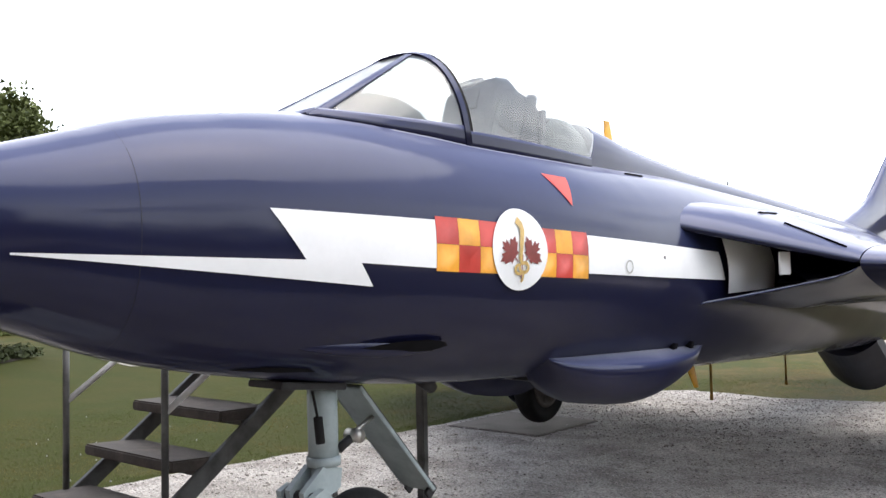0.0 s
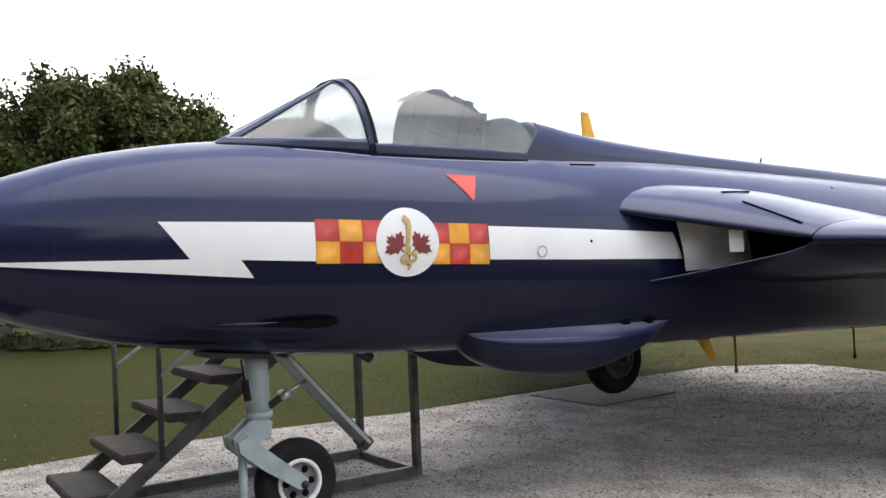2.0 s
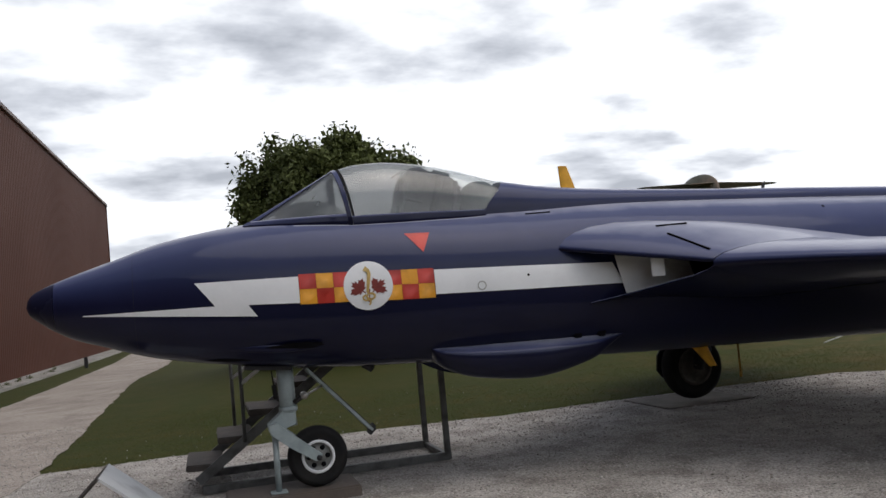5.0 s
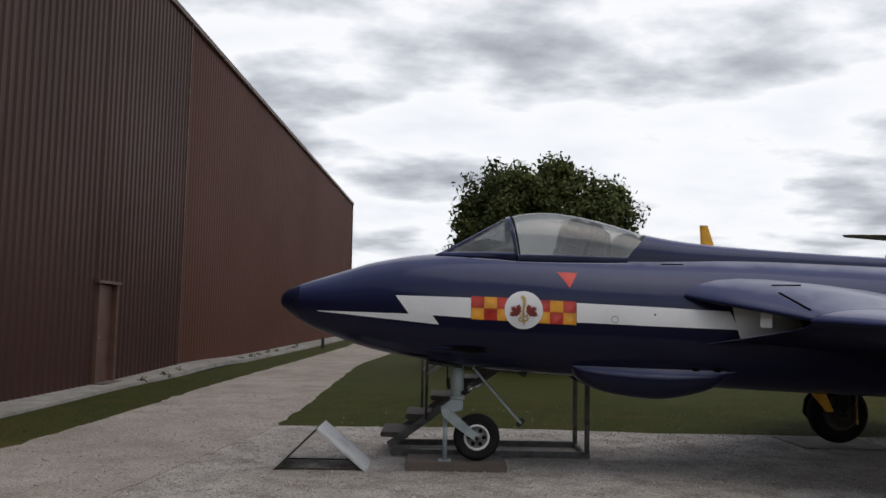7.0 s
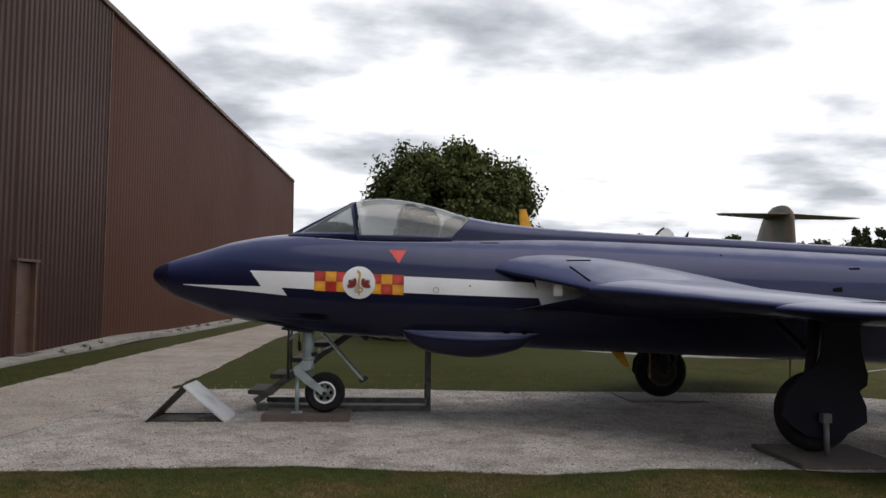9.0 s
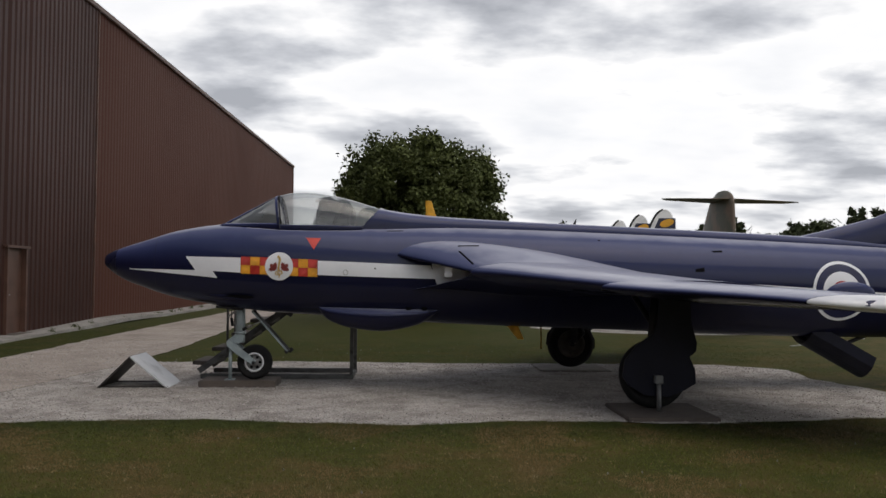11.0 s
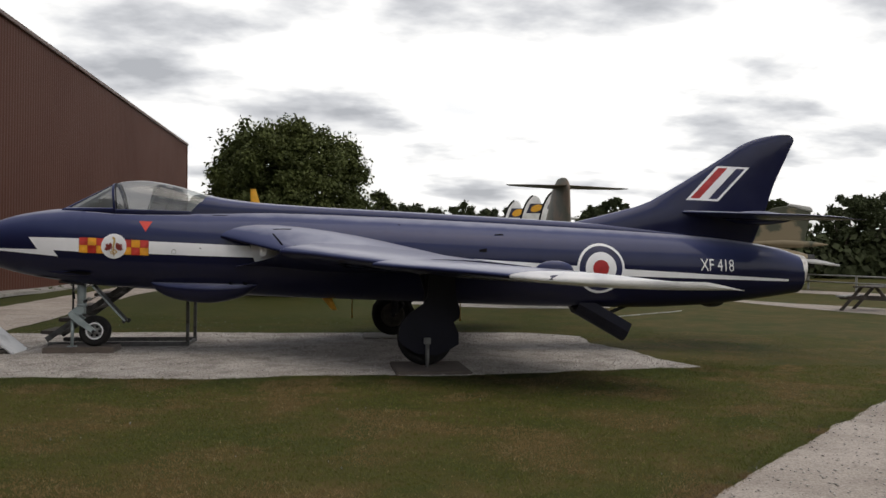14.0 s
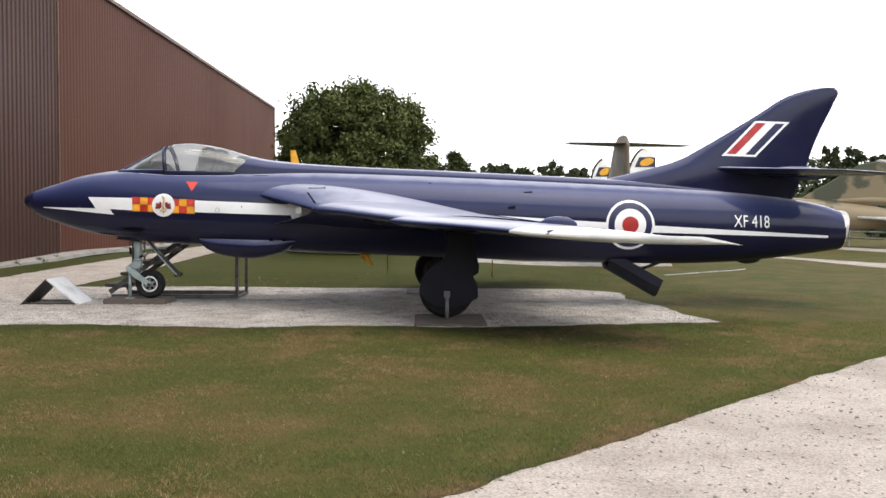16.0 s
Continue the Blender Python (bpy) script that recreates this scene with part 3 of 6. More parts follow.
def hall():
    h, y0, y1 = 9.48, -30.0, 50.1
    # trapezoid ribs of the cladding, one mesh a wall sheet
    def ribs(name, ya, yb, proud, material, foot=0.0, deep=0.030):
        pitch = 0.25
        prof = ((0.0, 0.0), (0.05, deep), (0.125, deep), (0.175, 0.0))
        pts = []
        y = ya
        while y < yb:
            for dy, dx in prof:
                if y + dy <= yb:
                    pts.append((wall_x(y + dy) + dx + proud, y + dy))
            y += pitch
        pts.append((wall_x(yb) + proud, yb))
        zs = lambda yy: (max(foot, ground_z(0, yy) + 0.06), h)  # noqa: E731
        verts = []
        for x, y in pts:
            lo, hi = zs(y)
            verts += [(x, y, lo), (x, y, hi)]
        faces = [(2 * i, 2 * i + 1, 2 * i + 3, 2 * i + 2) for i in range(len(pts) - 1)]
        back = len(verts)
        for y in (ya, yb):
            verts += [(wall_x(y) - 0.25, y, max(foot, ground_z(0, y))), (wall_x(y) - 0.25, y, h)]
        n = len(pts)
        faces += [(back, back + 1, back + 3, back + 2), (0, 1, back + 1, back), (2 * n - 2, 2 * n - 1, back + 3, back + 2)]
        return tagged(raw(name, verts, faces, material, smooth=False), "brown ribbed metal cladding on the hall wall", "wall", kind="structure")

    ribs("wall_west_near", y0, 8.58, 0.0, old_cladding)
    ribs("wall_west_door", 8.58, 9.64, 0.0, old_cladding, 2.17)
    ribs("wall_west_middle", 9.64, 13.87, 0.0, old_cladding)
    ribs("wall_west_far", 13.87, y1, -0.02, cladding, deep=0.012)
    bar("joint_trim", (wall_x(13.87) + 0.03, 13.87, 0.16), (wall_x(13.87) + 0.03, 13.87, h), 0.05, 0.06, door_paint, up=(0, 1, 0))
    tagged(bpy.data.objects["joint_trim"], "brown metal joint between cladding sheets", "trim", kind="structure")
    box("trim", (wall_x(9.11) + 0.06, 9.11, 2.19), (0.10, 1.24, 0.06), door_paint)["kind"] = "structure"
    # gable end and closed box behind
    bm = bmesh.new()
    add_box(bm, (wall_x(y1) - 15.2, y1 - 0.12, (h + 0.8) / 2), (30, 0.25, h - 0.8))
    tagged(part("wall_north", bm, cladding), "brown metal gable wall of the hall", "wall", kind="structure")
    bm = bmesh.new()
    add_box(bm, (wall_x(10) - 15.3, (y0 + y1) / 2, h + 0.02), (30.2, y1 - y0, 0.12))
    tagged(part("roof", bm, dark_metal), "dark flat roof edge of the hall", "roof", kind="structure")
    # eaves flashing
    bar("eaves_trim", (wall_x(y0) + 0.03, y0, h + 0.03), (wall_x(y1) + 0.03, y1, h + 0.03), 0.14, 0.16, door_paint)
    tagged(bpy.data.objects["eaves_trim"], "brown metal eaves flashing", "trim", kind="structure")
    bar("corner_trim", (wall_x(y1) + 0.02, y1 + 0.02, 0.95), (wall_x(y1) - 0.01, y1 + 0.02, h), 0.10, 0.06, cladding, up=(0, 1, 0))
    tagged(bpy.data.objects["corner_trim"], "brown metal corner flashing", "trim", kind="structure")
    # door
    d = empty("door_1", "plain brown metal door in the hall wall", "door", kind="structure", at=(wall_x(9.11), 9.11, 0.1))
    box("door_leaf", (wall_x(9.11) - 0.06, 9.11, 1.12), (0.05, 0.92, 2.04), door_paint, d)
    for yy in (8.62, 9.60):
        box("door_post", (wall_x(9.11) + 0.01, yy, 1.11), (0.14, 0.09, 2.08), door_paint, d)
    rod("door_handle", (wall_x(9.11) - 0.01, 8.80, 1.04), (wall_x(9.11) - 0.01, 8.91, 1.04), 0.011, bare_metal, d)
    box("door_sill", (wall_x(9.11) + 0.1, 9.11, 0.09), (0.35, 1.05, 0.06), slab_mat, d)
    # concrete strip along the wall foot
    ys = list(np.arange(-30, 51, 1.0))
    verts, outer = [], curve_of([-30, 1.8, 8.0, 12, 28, 51], [-4.4, -4.58, -4.72, -4.55, -3.85, -3.2])
    for y in ys:
        z = ground_z(0, y)
        verts += [(wall_x(y) - 0.1, y, z + 0.075), (outer(y), y, z + 0.055), (outer(y) + 0.01, y, z - 0.05)]
    ob = raw("pavement", verts, grid_faces(len(ys), 3), kerb_mat, smooth=False)
    tagged(ob, "pale concrete strip along the foot of the hall", "pavement", kind="structure")


hall()

# ---- the jet ----
jet = empty("jet_fighter", "navy blue swept-wing jet fighter with a white lightning stripe", "aircraft", at=(6.9, 0, 0))

f_top = curve_of([0, 0.02, 0.1, 0.27, 0.6, 1.0, 1.65, 2.0, 2.4, 3.0, 3.7, 4.5, 5.5, 7, 9, 10.5, 11.9, 12.8, 13.3, 13.64],
                 [1.70, 1.765, 1.825, 1.893, 2.0, 2.125, 2.222, 2.240, 2.247, 2.235, 2.222, 2.225, 2.20, 2.15, 2.07, 2.00, 1.91, 1.81, 1.72, 1.61])
f_bot = curve_of([0, 0.02, 0.08, 0.17, 0.34, 0.54, 0.73, 1.0, 1.5, 1.94, 2.4, 3.0, 4.85, 5.76, 7, 9, 10.7, 11.86, 12.83, 13.64],
                 [1.70, 1.645, 1.59, 1.52, 1.425, 1.355, 1.285, 1.21, 1.12, 1.06, 1.015, 0.98, 0.87, 0.84, 0.80, 0.73, 0.71, 0.75, 0.85, 0.965])
f_half = curve_of([0, 0.02, 0.1, 0.3, 0.6, 1.0, 1.2, 1.65, 1.96, 2.46, 2.97, 3.5, 4.5, 5.5, 7, 9, 9.9, 10.7, 11.86, 12.4, 13.0, 13.64],
                  [0.0, 0.055, 0.12, 0.22, 0.32, 0.415, 0.46, 0.54, 0.58, 0.635, 0.685, 0.715, 0.74, 0.75, 0.74, 0.70, 0.66, 0.61, 0.53, 0.48, 0.41, 0.33])
f_mid = curve_of([0, 1.0, 2.4, 4.5, 7, 9, 11, 13.64], [1.70, 1.66, 1.62, 1.55, 1.48, 1.41, 1.34, 1.285])
POW = 2.2


def hull_y(x, z):
    """Half the hull's width at a height."""
    zc = f_mid(x)
    h = (f_top(x) - zc) if z > zc else (zc - f_bot(x))
    r = min(abs(z - zc) / max(h, 1e-4), 1.0)
    return f_half(x) * (1 - r**POW) ** (1 / POW)


def hull_z(x, y):
    """Upper surface of the hull."""
    zc = f_mid(x)
    r = min(abs(y) / max(f_half(x), 1e-4), 1.0)
    return zc + (f_top(x) - zc) * (1 - r**POW) ** (1 / POW)


SILL_FROM, SILL_TO = 1.98, 3.52
f_sill = curve_of([1.60, 1.8, 2.0, 2.2, 2.43, 2.9, 3.3, 3.54, 3.8], [0.21, 0.265, 0.312, 0.352, 0.394, 0.415, 0.408, 0.388, 0.37])


def hull_ring(x, open_top=False, n=22):
    """Points of a section from the keel up the port side, over the top and down again."""
    zc, zt, zb, w = f_mid(x), f_top(x), f_bot(x), f_half(x)
    side = []
    for k in range(n + 1):
        a = -math.pi / 2 + math.pi / 2 * k / n
        side.append((w * math.cos(a) ** (2 / POW) if k else 0.0, zc - (zc - zb) * abs(math.sin(a)) ** (2 / POW)))
    ys = f_sill(x) if 1.9 <= x <= 3.7 else 0.6 * w
    ys = min(ys, 0.9 * w)
    a1 = math.acos(min(1, (ys / max(w, 1e-5)) ** (POW / 2)))
    for k in range(1, n + 1):
        a = a1 * k / n
        side.append((w * math.cos(a) ** (2 / POW), zc + (zt - zc) * math.sin(a) ** (2 / POW)))
    zs = side[-1][1]
    m = 10
    for k in range(1, m + 1):
        if open_top:
            u = k / m
            side.append(((ys - 0.025) * (1 - max(0, u - 0.3) / 0.7), zs + 0.004 - 0.62 * min(1, u / 0.3)))
        else:
            a = a1 + (math.pi / 2 - a1) * k / m
            side.append((w * max(math.cos(a), 0) ** (2 / POW) if k < m else 0.0, zc + (zt - zc) * math.sin(a) ** (2 / POW)))
    ring = [(x, -y, z) for y, z in side]
    ring += [(x, y, z) for y, z in side[-2:0:-1]]
    return ring


nose_x = [0.0003, 0.004, 0.012, 0.025, 0.045, 0.07, 0.1, 0.13, 0.16, 0.19, 0.2085]
loft("nose_cone", [hull_ring(x) for x in nose_x], nose_paint, jet, "dull dark navy nose cap", caps=True)
hx = [0.2115, 0.24, 0.28, 0.33, 0.4, 0.5, 0.6] + list(np.arange(0.7, SILL_FROM, 0.1)) + [SILL_FROM]
rings = [hull_ring(x) for x in hx] + [hull_ring(SILL_FROM + 0.002, True)]
rings += [hull_ring(x, True) for x in np.arange(2.05, SILL_TO, 0.075)] + [hull_ring(SILL_TO, True), hull_ring(SILL_TO + 0.002)]
rings += [hull_ring(x) for x in list(np.arange(3.64, 13.6, 0.12)) + [13.62]]
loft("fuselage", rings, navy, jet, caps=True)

for xs in (0.78,):
    loft("panel_seam", [[(xs + dx, y * 1.0015, zz) for _, y, zz in hull_ring(xs)] for dx in (0.0, 0.004)], door_dark, jet, "thin dark panel joint")
# dorsal spine
s_top = curve_of([3.56, 3.74, 4.0, 4.45, 5.5, 6.8, 8.0, 9.45, 10.4, 11.2, 11.8, 12.4], [2.475, 2.455, 2.41, 2.36, 2.30, 2.25, 2.20, 2.135, 2.08, 2.00, 1.91, 1.80])
s_half = curve_of([3.56, 3.8, 4.1, 4.6, 5.5, 9, 11, 12.4], [0.375, 0.368, 0.35, 0.31, 0.25, 0.21, 0.17, 0.10])


def spine_ring(x, n=9):
    w, zt = s_half(x), s_top(x)
    zb = hull_z(x, w) - 0.05
    pts = []
    for k in range(2 * n + 1):
        a = math.pi * k / (2 * n)
        c, s = math.cos(a), max(math.sin(a), 0)
        pts.append((x, -w * math.copysign(abs(c) ** 0.62, c), zb + (zt - zb) * s**0.7))
    return pts


def spine_front(n=9):
    """The slanted front edge against the canopy."""
    return [(x - 0.26 * (1 - min(1, max(0, (z - 2.17) / 0.28))), y, z) for x, y, z in spine_ring(3.77, n)]


loft("dorsal_spine", [spine_front()] + [spine_ring(x) for x in np.arange(3.84, 12.41, 0.2)], navy, jet, closed=False)

# canopy and windscreen
c_top = curve_of([1.62, 1.8, 2.1, 2.38, 2.55, 2.72, 3.0, 3.3, 3.74], [2.225, 2.32, 2.485, 2.620, 2.657, 2.668, 2.645, 2.585, 2.458])


def glass_point(x, v, out=0.0):
    """v runs from the port sill over the top to the starboard sill."""
    a = math.pi * v
    lean = x - 0.075 * max(math.sin(a), 0) * math.exp(-(((x - 2.43) / 0.28) ** 2))
    ys, zt = f_sill(x), c_top(lean)
    zs = hull_z(x, ys) - 0.01
    c, s = math.cos(a), max(math.sin(a), 0)
    k = 0.80 if x > 2.43 else 0.80 + 0.25 * min(1, (2.43 - x) / 0.5)
    n = Vector((0, -c, s)) * out
    return Vector((lean, -ys * math.copysign(abs(c) ** k, c), zs + (zt - zs) * s**0.86)) + n


def glass_strip(name, xs, v0, v1, material, parent, out=0.0, label="", n=28, thick=0.0):
    rows = [[glass_point(x, v0 + (v1 - v0) * k / n, out) for k in range(n + 1)] for x in xs]
    if not thick:
        return loft(name, rows, material, parent, label, closed=False)
    loops = []
    for x in xs:
        o = [glass_point(x, v0 + (v1 - v0) * k / n, out) for k in range(n + 1)]
        i = [glass_point(x, v0 + (v1 - v0) * k / n, out - thick) for k in range(n, -1, -1)]
        loops.append(o + i)
    return loft(name, loops, material, parent, label, closed=True, caps=True)


can_x = list(np.linspace(2.465, 3.50, 22))
canopy = glass_strip("canopy", can_x, 0, 1, canopy_glass, jet, label="hazy clear bubble canopy")
# slanted rear part of the bubble
rear = []
for u in np.linspace(0, 1, 5):
    row = []
    for k in range(29):
        v = k / 28
        top = math.sin(math.pi * v)
        x = 3.50 + 0.315 * u * max(0.02, top)
        row.append(glass_point(x, v))
    rear.append(row)
loft("rear_pane", rear, canopy_glass, canopy, closed=False)
for v0, v1 in ((0.0, 0.034), (0.966, 1.0)):
    glass_strip("canopy_rail", list(np.linspace(2.44, 3.53, 12)), v0, v1, navy, canopy, 0.008, "navy blue canopy rail", 4, 0.02)
glass_strip("canopy_seal", [2.445, 2.455, 2.462], 0, 1, rubber, canopy, 0.004, "black rubber seal", 28, 0.02)


# windscreen: a flat armoured pane between two pillars, a curved quarter pane on each side
SCREEN_END, PILLAR_V = 2.405, 0.45


def screen_row(k, side, n=10):
    """From the sill up to the pillar, k running from the foot back to the arch."""
    foot = Vector((1.60, -0.21, hull_z(1.60, 0.21)))
    s1, p1 = glass_point(SCREEN_END, 0.0), glass_point(SCREEN_END, PILLAR_V)
    x = foot.x + (s1.x - foot.x) * k
    low = Vector((x, -f_sill(x), hull_z(x, f_sill(x)) - 0.004))
    high = foot.lerp(p1, k)
    row = []
    for i in range(n + 1):
        w = i / n
        bow = glass_point(SCREEN_END, PILLAR_V * w) - s1.lerp(p1, w)
        p = low.lerp(high, w) + bow * k * k
        row.append(Vector((p.x, p.y * side, p.z)))
    return row


def along(row, w):
    i = min(int(w * (len(row) - 1)), len(row) - 2)
    return row[i].lerp(row[i + 1], w * (len(row) - 1) - i)


def frame_band(name, side, span, label):
    """A bar on the quarter pane between the shares that span gives."""
    rows = []
    for k in np.linspace(0.01, 1.0, 14):
        row = screen_row(k, -side)
        w0, w1 = span((row[-1] - row[0]).length)
        n = Vector((0.0, side * 0.75, 0.65))
        ws = [w0 + (w1 - w0) * q / 3 for q in range(4)]
        rows.append([along(row, w) + n * 0.008 for w in ws] + [along(row, w) - n * 0.012 for w in ws[::-1]])
    return loft(name, rows, navy, screen, label, caps=True)


ks = list(np.linspace(0.01, 1.0, 14))
screen = loft("windscreen", [[screen_row(k, 1)[-1].lerp(screen_row(k, -1)[-1], q / 4) for q in range(5)] for k in ks], armoured_glass, jet, "flat armoured windscreen pane, milky with painted-in sky glare", closed=False)
for side in (-1, 1):
    loft("quarter_pane", [screen_row(k, -side) for k in ks], screen_glass, screen, "hazy curved quarter pane", closed=False)
    frame_band("windscreen_sill", side, lambda d: (0.0, min(1.0, 0.052 / d)), "navy blue sill frame")
    frame_band("windscreen_pillar", side, lambda d: (max(0.0, 1 - 0.040 / d), 1.0), "navy blue slanted pillar")
rows = []
for k in (0.0, 0.04, 0.08):
    a, b = screen_row(max(k, 0.01), 1)[-1], screen_row(max(k, 0.01), -1)[-1]
    rows.append([a.lerp(b, q / 4) + Vector((-0.005, 0, 0.009)) for q in range(5)] + [a.lerp(b, q / 4) - Vector((0, 0, 0.02)) for q in range(4, -1, -1)])
loft("windscreen_foot", rows, navy, screen, "navy blue lower frame", caps=True)
glass_strip("windscreen_arch", [2.402, 2.418, 2.436], 0, 1, navy, screen, 0.010, "navy blue windscreen arch", 28, 0.025)

# cockpit fittings
SEAT = [(2.88, 1.70), (2.87, 2.24), (2.89, 2.40), (2.93, 2.53), (2.99, 2.595), (3.08, 2.605), (3.15, 2.56), (3.30, 2.525), (3.40, 2.45), (3.42, 2.34), (3.36, 2.10), (3.34, 1.70)]
rows = []
for y, k in ((-0.185, 0.84), (-0.17, 0.94), (-0.14, 1.0), (0.14, 1.0), (0.17, 0.94), (0.185, 0.84)):
    rows.append([(3.10 + (x - 3.10) * k, y, 2.20 + (z - 2.20) * k) for x, z in SEAT])
seat = loft("ejection_seat", rows, seat_mat, jet, "dark padded ejection seat", caps=True, smooth=False)
box("headrest", (2.955, 0, 2.47), (0.10, 0.24, 0.20), rubber, seat, "black padded headrest", pose(0, 0, 0, 0, 18, 0), 0.04)
box("drogue_box", (3.26, -0.02, 2.50), (0.20, 0.20, 0.13), coaming, seat, "grey-green drogue box", pose(0, 0, 0, 0, 16, 0), 0.03)
box("back_pad", (2.88, 0, 2.16), (0.10, 0.30, 0.34), coaming, seat, "grey-green back pad", pose(0, 0, 0, 0, 10, 0), 0.04)
rod("canister", (3.14, -0.20, 2.22), (3.24, -0.20, 2.52), 0.030, seat_mat, seat, "dark gas canister")
rod("harness_strap", (2.95, -0.19, 2.44), (2.86, -0.20, 2.20), 0.014, coaming, seat, "grey-green webbing strap", seg=8)
rod("harness_strap", (3.06, -0.195, 2.30), (2.90, -0.20, 2.34), 0.014, rubber, seat, seg=8)
for yy in (-0.19, 0.19):
    rod("seat_rail", (3.28, yy, 1.80), (3.36, yy, 2.46), 0.020, dark_metal, seat)
    rod("latch", (3.30, yy, 2.36), (3.40, yy, 2.41), 0.014, dark_metal, seat, seg=8)
loop = [Vector((2.925 + 0.06 * math.cos(a), 0.09 * math.sin(a), 2.575 + 0.03 * math.cos(a))) for a in np.linspace(0, 2 * math.pi, 15)]
bm = bmesh.new()
for p, q in zip(loop, loop[1:]):
    add_rod(bm, p, q, 0.008, seg=6)
part("firing_handle", bm, pale_grey, seat, "pale looped firing handle")


def dome(name, c, r, material, parent, label="", p=1.0):
    rings = []
    for i in range(9):
        a = math.pi / 2 * i / 8
        rings.append([(c[0] + r[0] * math.cos(a) ** p * math.cos(b), c[1] + r[1] * math.cos(a) ** p * math.sin(b), c[2] + r[2] * math.sin(a)) for b in np.linspace(0, 2 * math.pi, 25)[:-1]])
    return loft(name, rings, material, parent, label, caps=True)


dome("instrument_coaming", (2.14, 0, 2.08), (0.36, 0.34, 0.30), seat_mat, jet, "dark instrument coaming", 0.8)
dome("rear_bulkhead", (3.60, 0, 2.10), (0.20, 0.34, 0.37), coaming, jet, "grey-green rounded bulkhead behind the seat", 0.7)


# wings
f_le_low = lambda s: 4.25 + 0.98 * (s - 0.74)  # noqa: E731
f_le = curve_of([0.3, 0.64, 0.85, 1.42, 2.4, 3.16], [3.58, 3.94, 4.19, 4.91, 5.80, 6.49])
f_le_dog = curve_of([3.165, 4.0, 4.70, 4.86, 4.98, 5.06, 5.11], [6.13, 6.90, 7.54, 7.74, 8.10, 8.70, 9.60])
f_te = curve_of([0.3, 0.7, 4.7, 4.98, 5.11], [8.48, 8.60, 9.90, 10.00, 10.06])
f_lez = curve_of([0.3, 0.64, 1.42, 3.17, 4.81, 5.11], [1.60, 1.595, 1.57, 1.415, 1.305, 1.262])
f_tez = curve_of([0.3, 0.7, 3.0, 5.11], [1.35, 1.345, 1.25, 1.185])
f_tu = curve_of([0.3, 0.75, 1.0, 1.42, 2.4, 3.16, 4.7, 5.0, 5.11], [0.352, 0.345, 0.288, 0.185, 0.135, 0.115, 0.092, 0.066, 0.012])
f_tl = curve_of([0.3, 0.75, 1.0, 1.42, 2.4, 3.16, 4.7, 5.0, 5.11], [0.26, 0.25, 0.21, 0.16, 0.115, 0.095, 0.055, 0.045, 0.012])
f_q = curve_of([0.3, 1.0, 1.8, 5.11], [1.8, 1.7, 1.35, 1.15])
f_p = curve_of([0.3, 0.75, 1.1, 1.42, 5.11], [0.75, 0.75, 0.70, 0.62, 0.62])
f_gap = curve_of([0.3, 0.64, 1.03, 1.42], [0.30, 0.215, 0.1135, 0.012])
f_low = curve_of([0.3, 0.74, 1.2, 1.36, 1.42], [1.27, 1.35, 1.46, 1.508, 1.558])


def shape(u, q, p=0.5):
    m = p / (p + q)
    return u**p * (1 - u) ** q / (m**p * (1 - m) ** q)


def wing_z(x, s, upper=True, dog=False):
    le = f_le_dog(s) if dog else f_le(s)
    te = f_te(s)
    u = min(max((x - le) / (te - le), 0), 1)
    g = f_gap(s) * (1 - u) ** 3 if s < 1.42 else 0.012 * (1 - u) ** 3
    base = f_lez(s) + (f_tez(s) - f_lez(s)) * u
    return base + g + f_tu(s) * shape(u, f_q(s), f_p(s)) if upper else base - g - f_tl(s) * shape(u, f_q(s), 0.75)


def wing_station(s, side, dog=False, n=20):
    le, te = (f_le_dog(s) if dog else f_le(s)), f_te(s)
    us = [0.5 - 0.5 * math.cos(math.pi * k / n) for k in range(n + 1)]
    up = [(le + (te - le) * u, side * s, wing_z(le + (te - le) * u, s, True, dog)) for u in us[::-1]]
    lo = [(le + (te - le) * u, side * s, wing_z(le + (te - le) * u, s, False, dog) - (0.004 if u == 1 else 0)) for u in us]
    return up + lo


def root_station(s, side, n=20):
    """Root section whose front edge is split into the two lips of the air intake, with the duct between."""
    te = f_te(s)
    us = [0.5 - 0.5 * math.cos(math.pi * k / n) for k in range(n + 1)]
    le, l2 = f_le(s), f_le_low(s)
    up = [(le + (te - le) * u, wing_z(le + (te - le) * u, s)) for u in us[::-1]]
    lo = []
    for u in us:
        x = l2 + (te - l2) * u
        z1 = f_lez(s) + (f_tez(s) - f_lez(s)) * u - f_tl(s) * shape(u, f_q(s), 0.75)
        k = (1 - u) ** 4
        lo.append((x, z1 * (1 - k) + f_low(s) * k - (0.004 if u == 1 else 0)))
    zu, zl = up[-1][1], lo[0][1]
    t = min(0.020, 0.3 * (zu - zl))
    mid = 0.5 * (zu + zl)
    inner = [(le + 0.02, zu - 0.6 * t), (le + 0.10, zu - t), (le + 0.6, zu - t * 0.9), (le + 1.35, 0.5 * (zu + mid)), (le + 1.5, mid), (le + 1.35, 0.5 * (zl + mid)), (l2 + 0.5, zl + t * 0.9), (l2 + 0.10, zl + t), (l2 + 0.02, zl + 0.6 * t)]
    return [(x, side * s, z) for x, z in up + inner + lo]


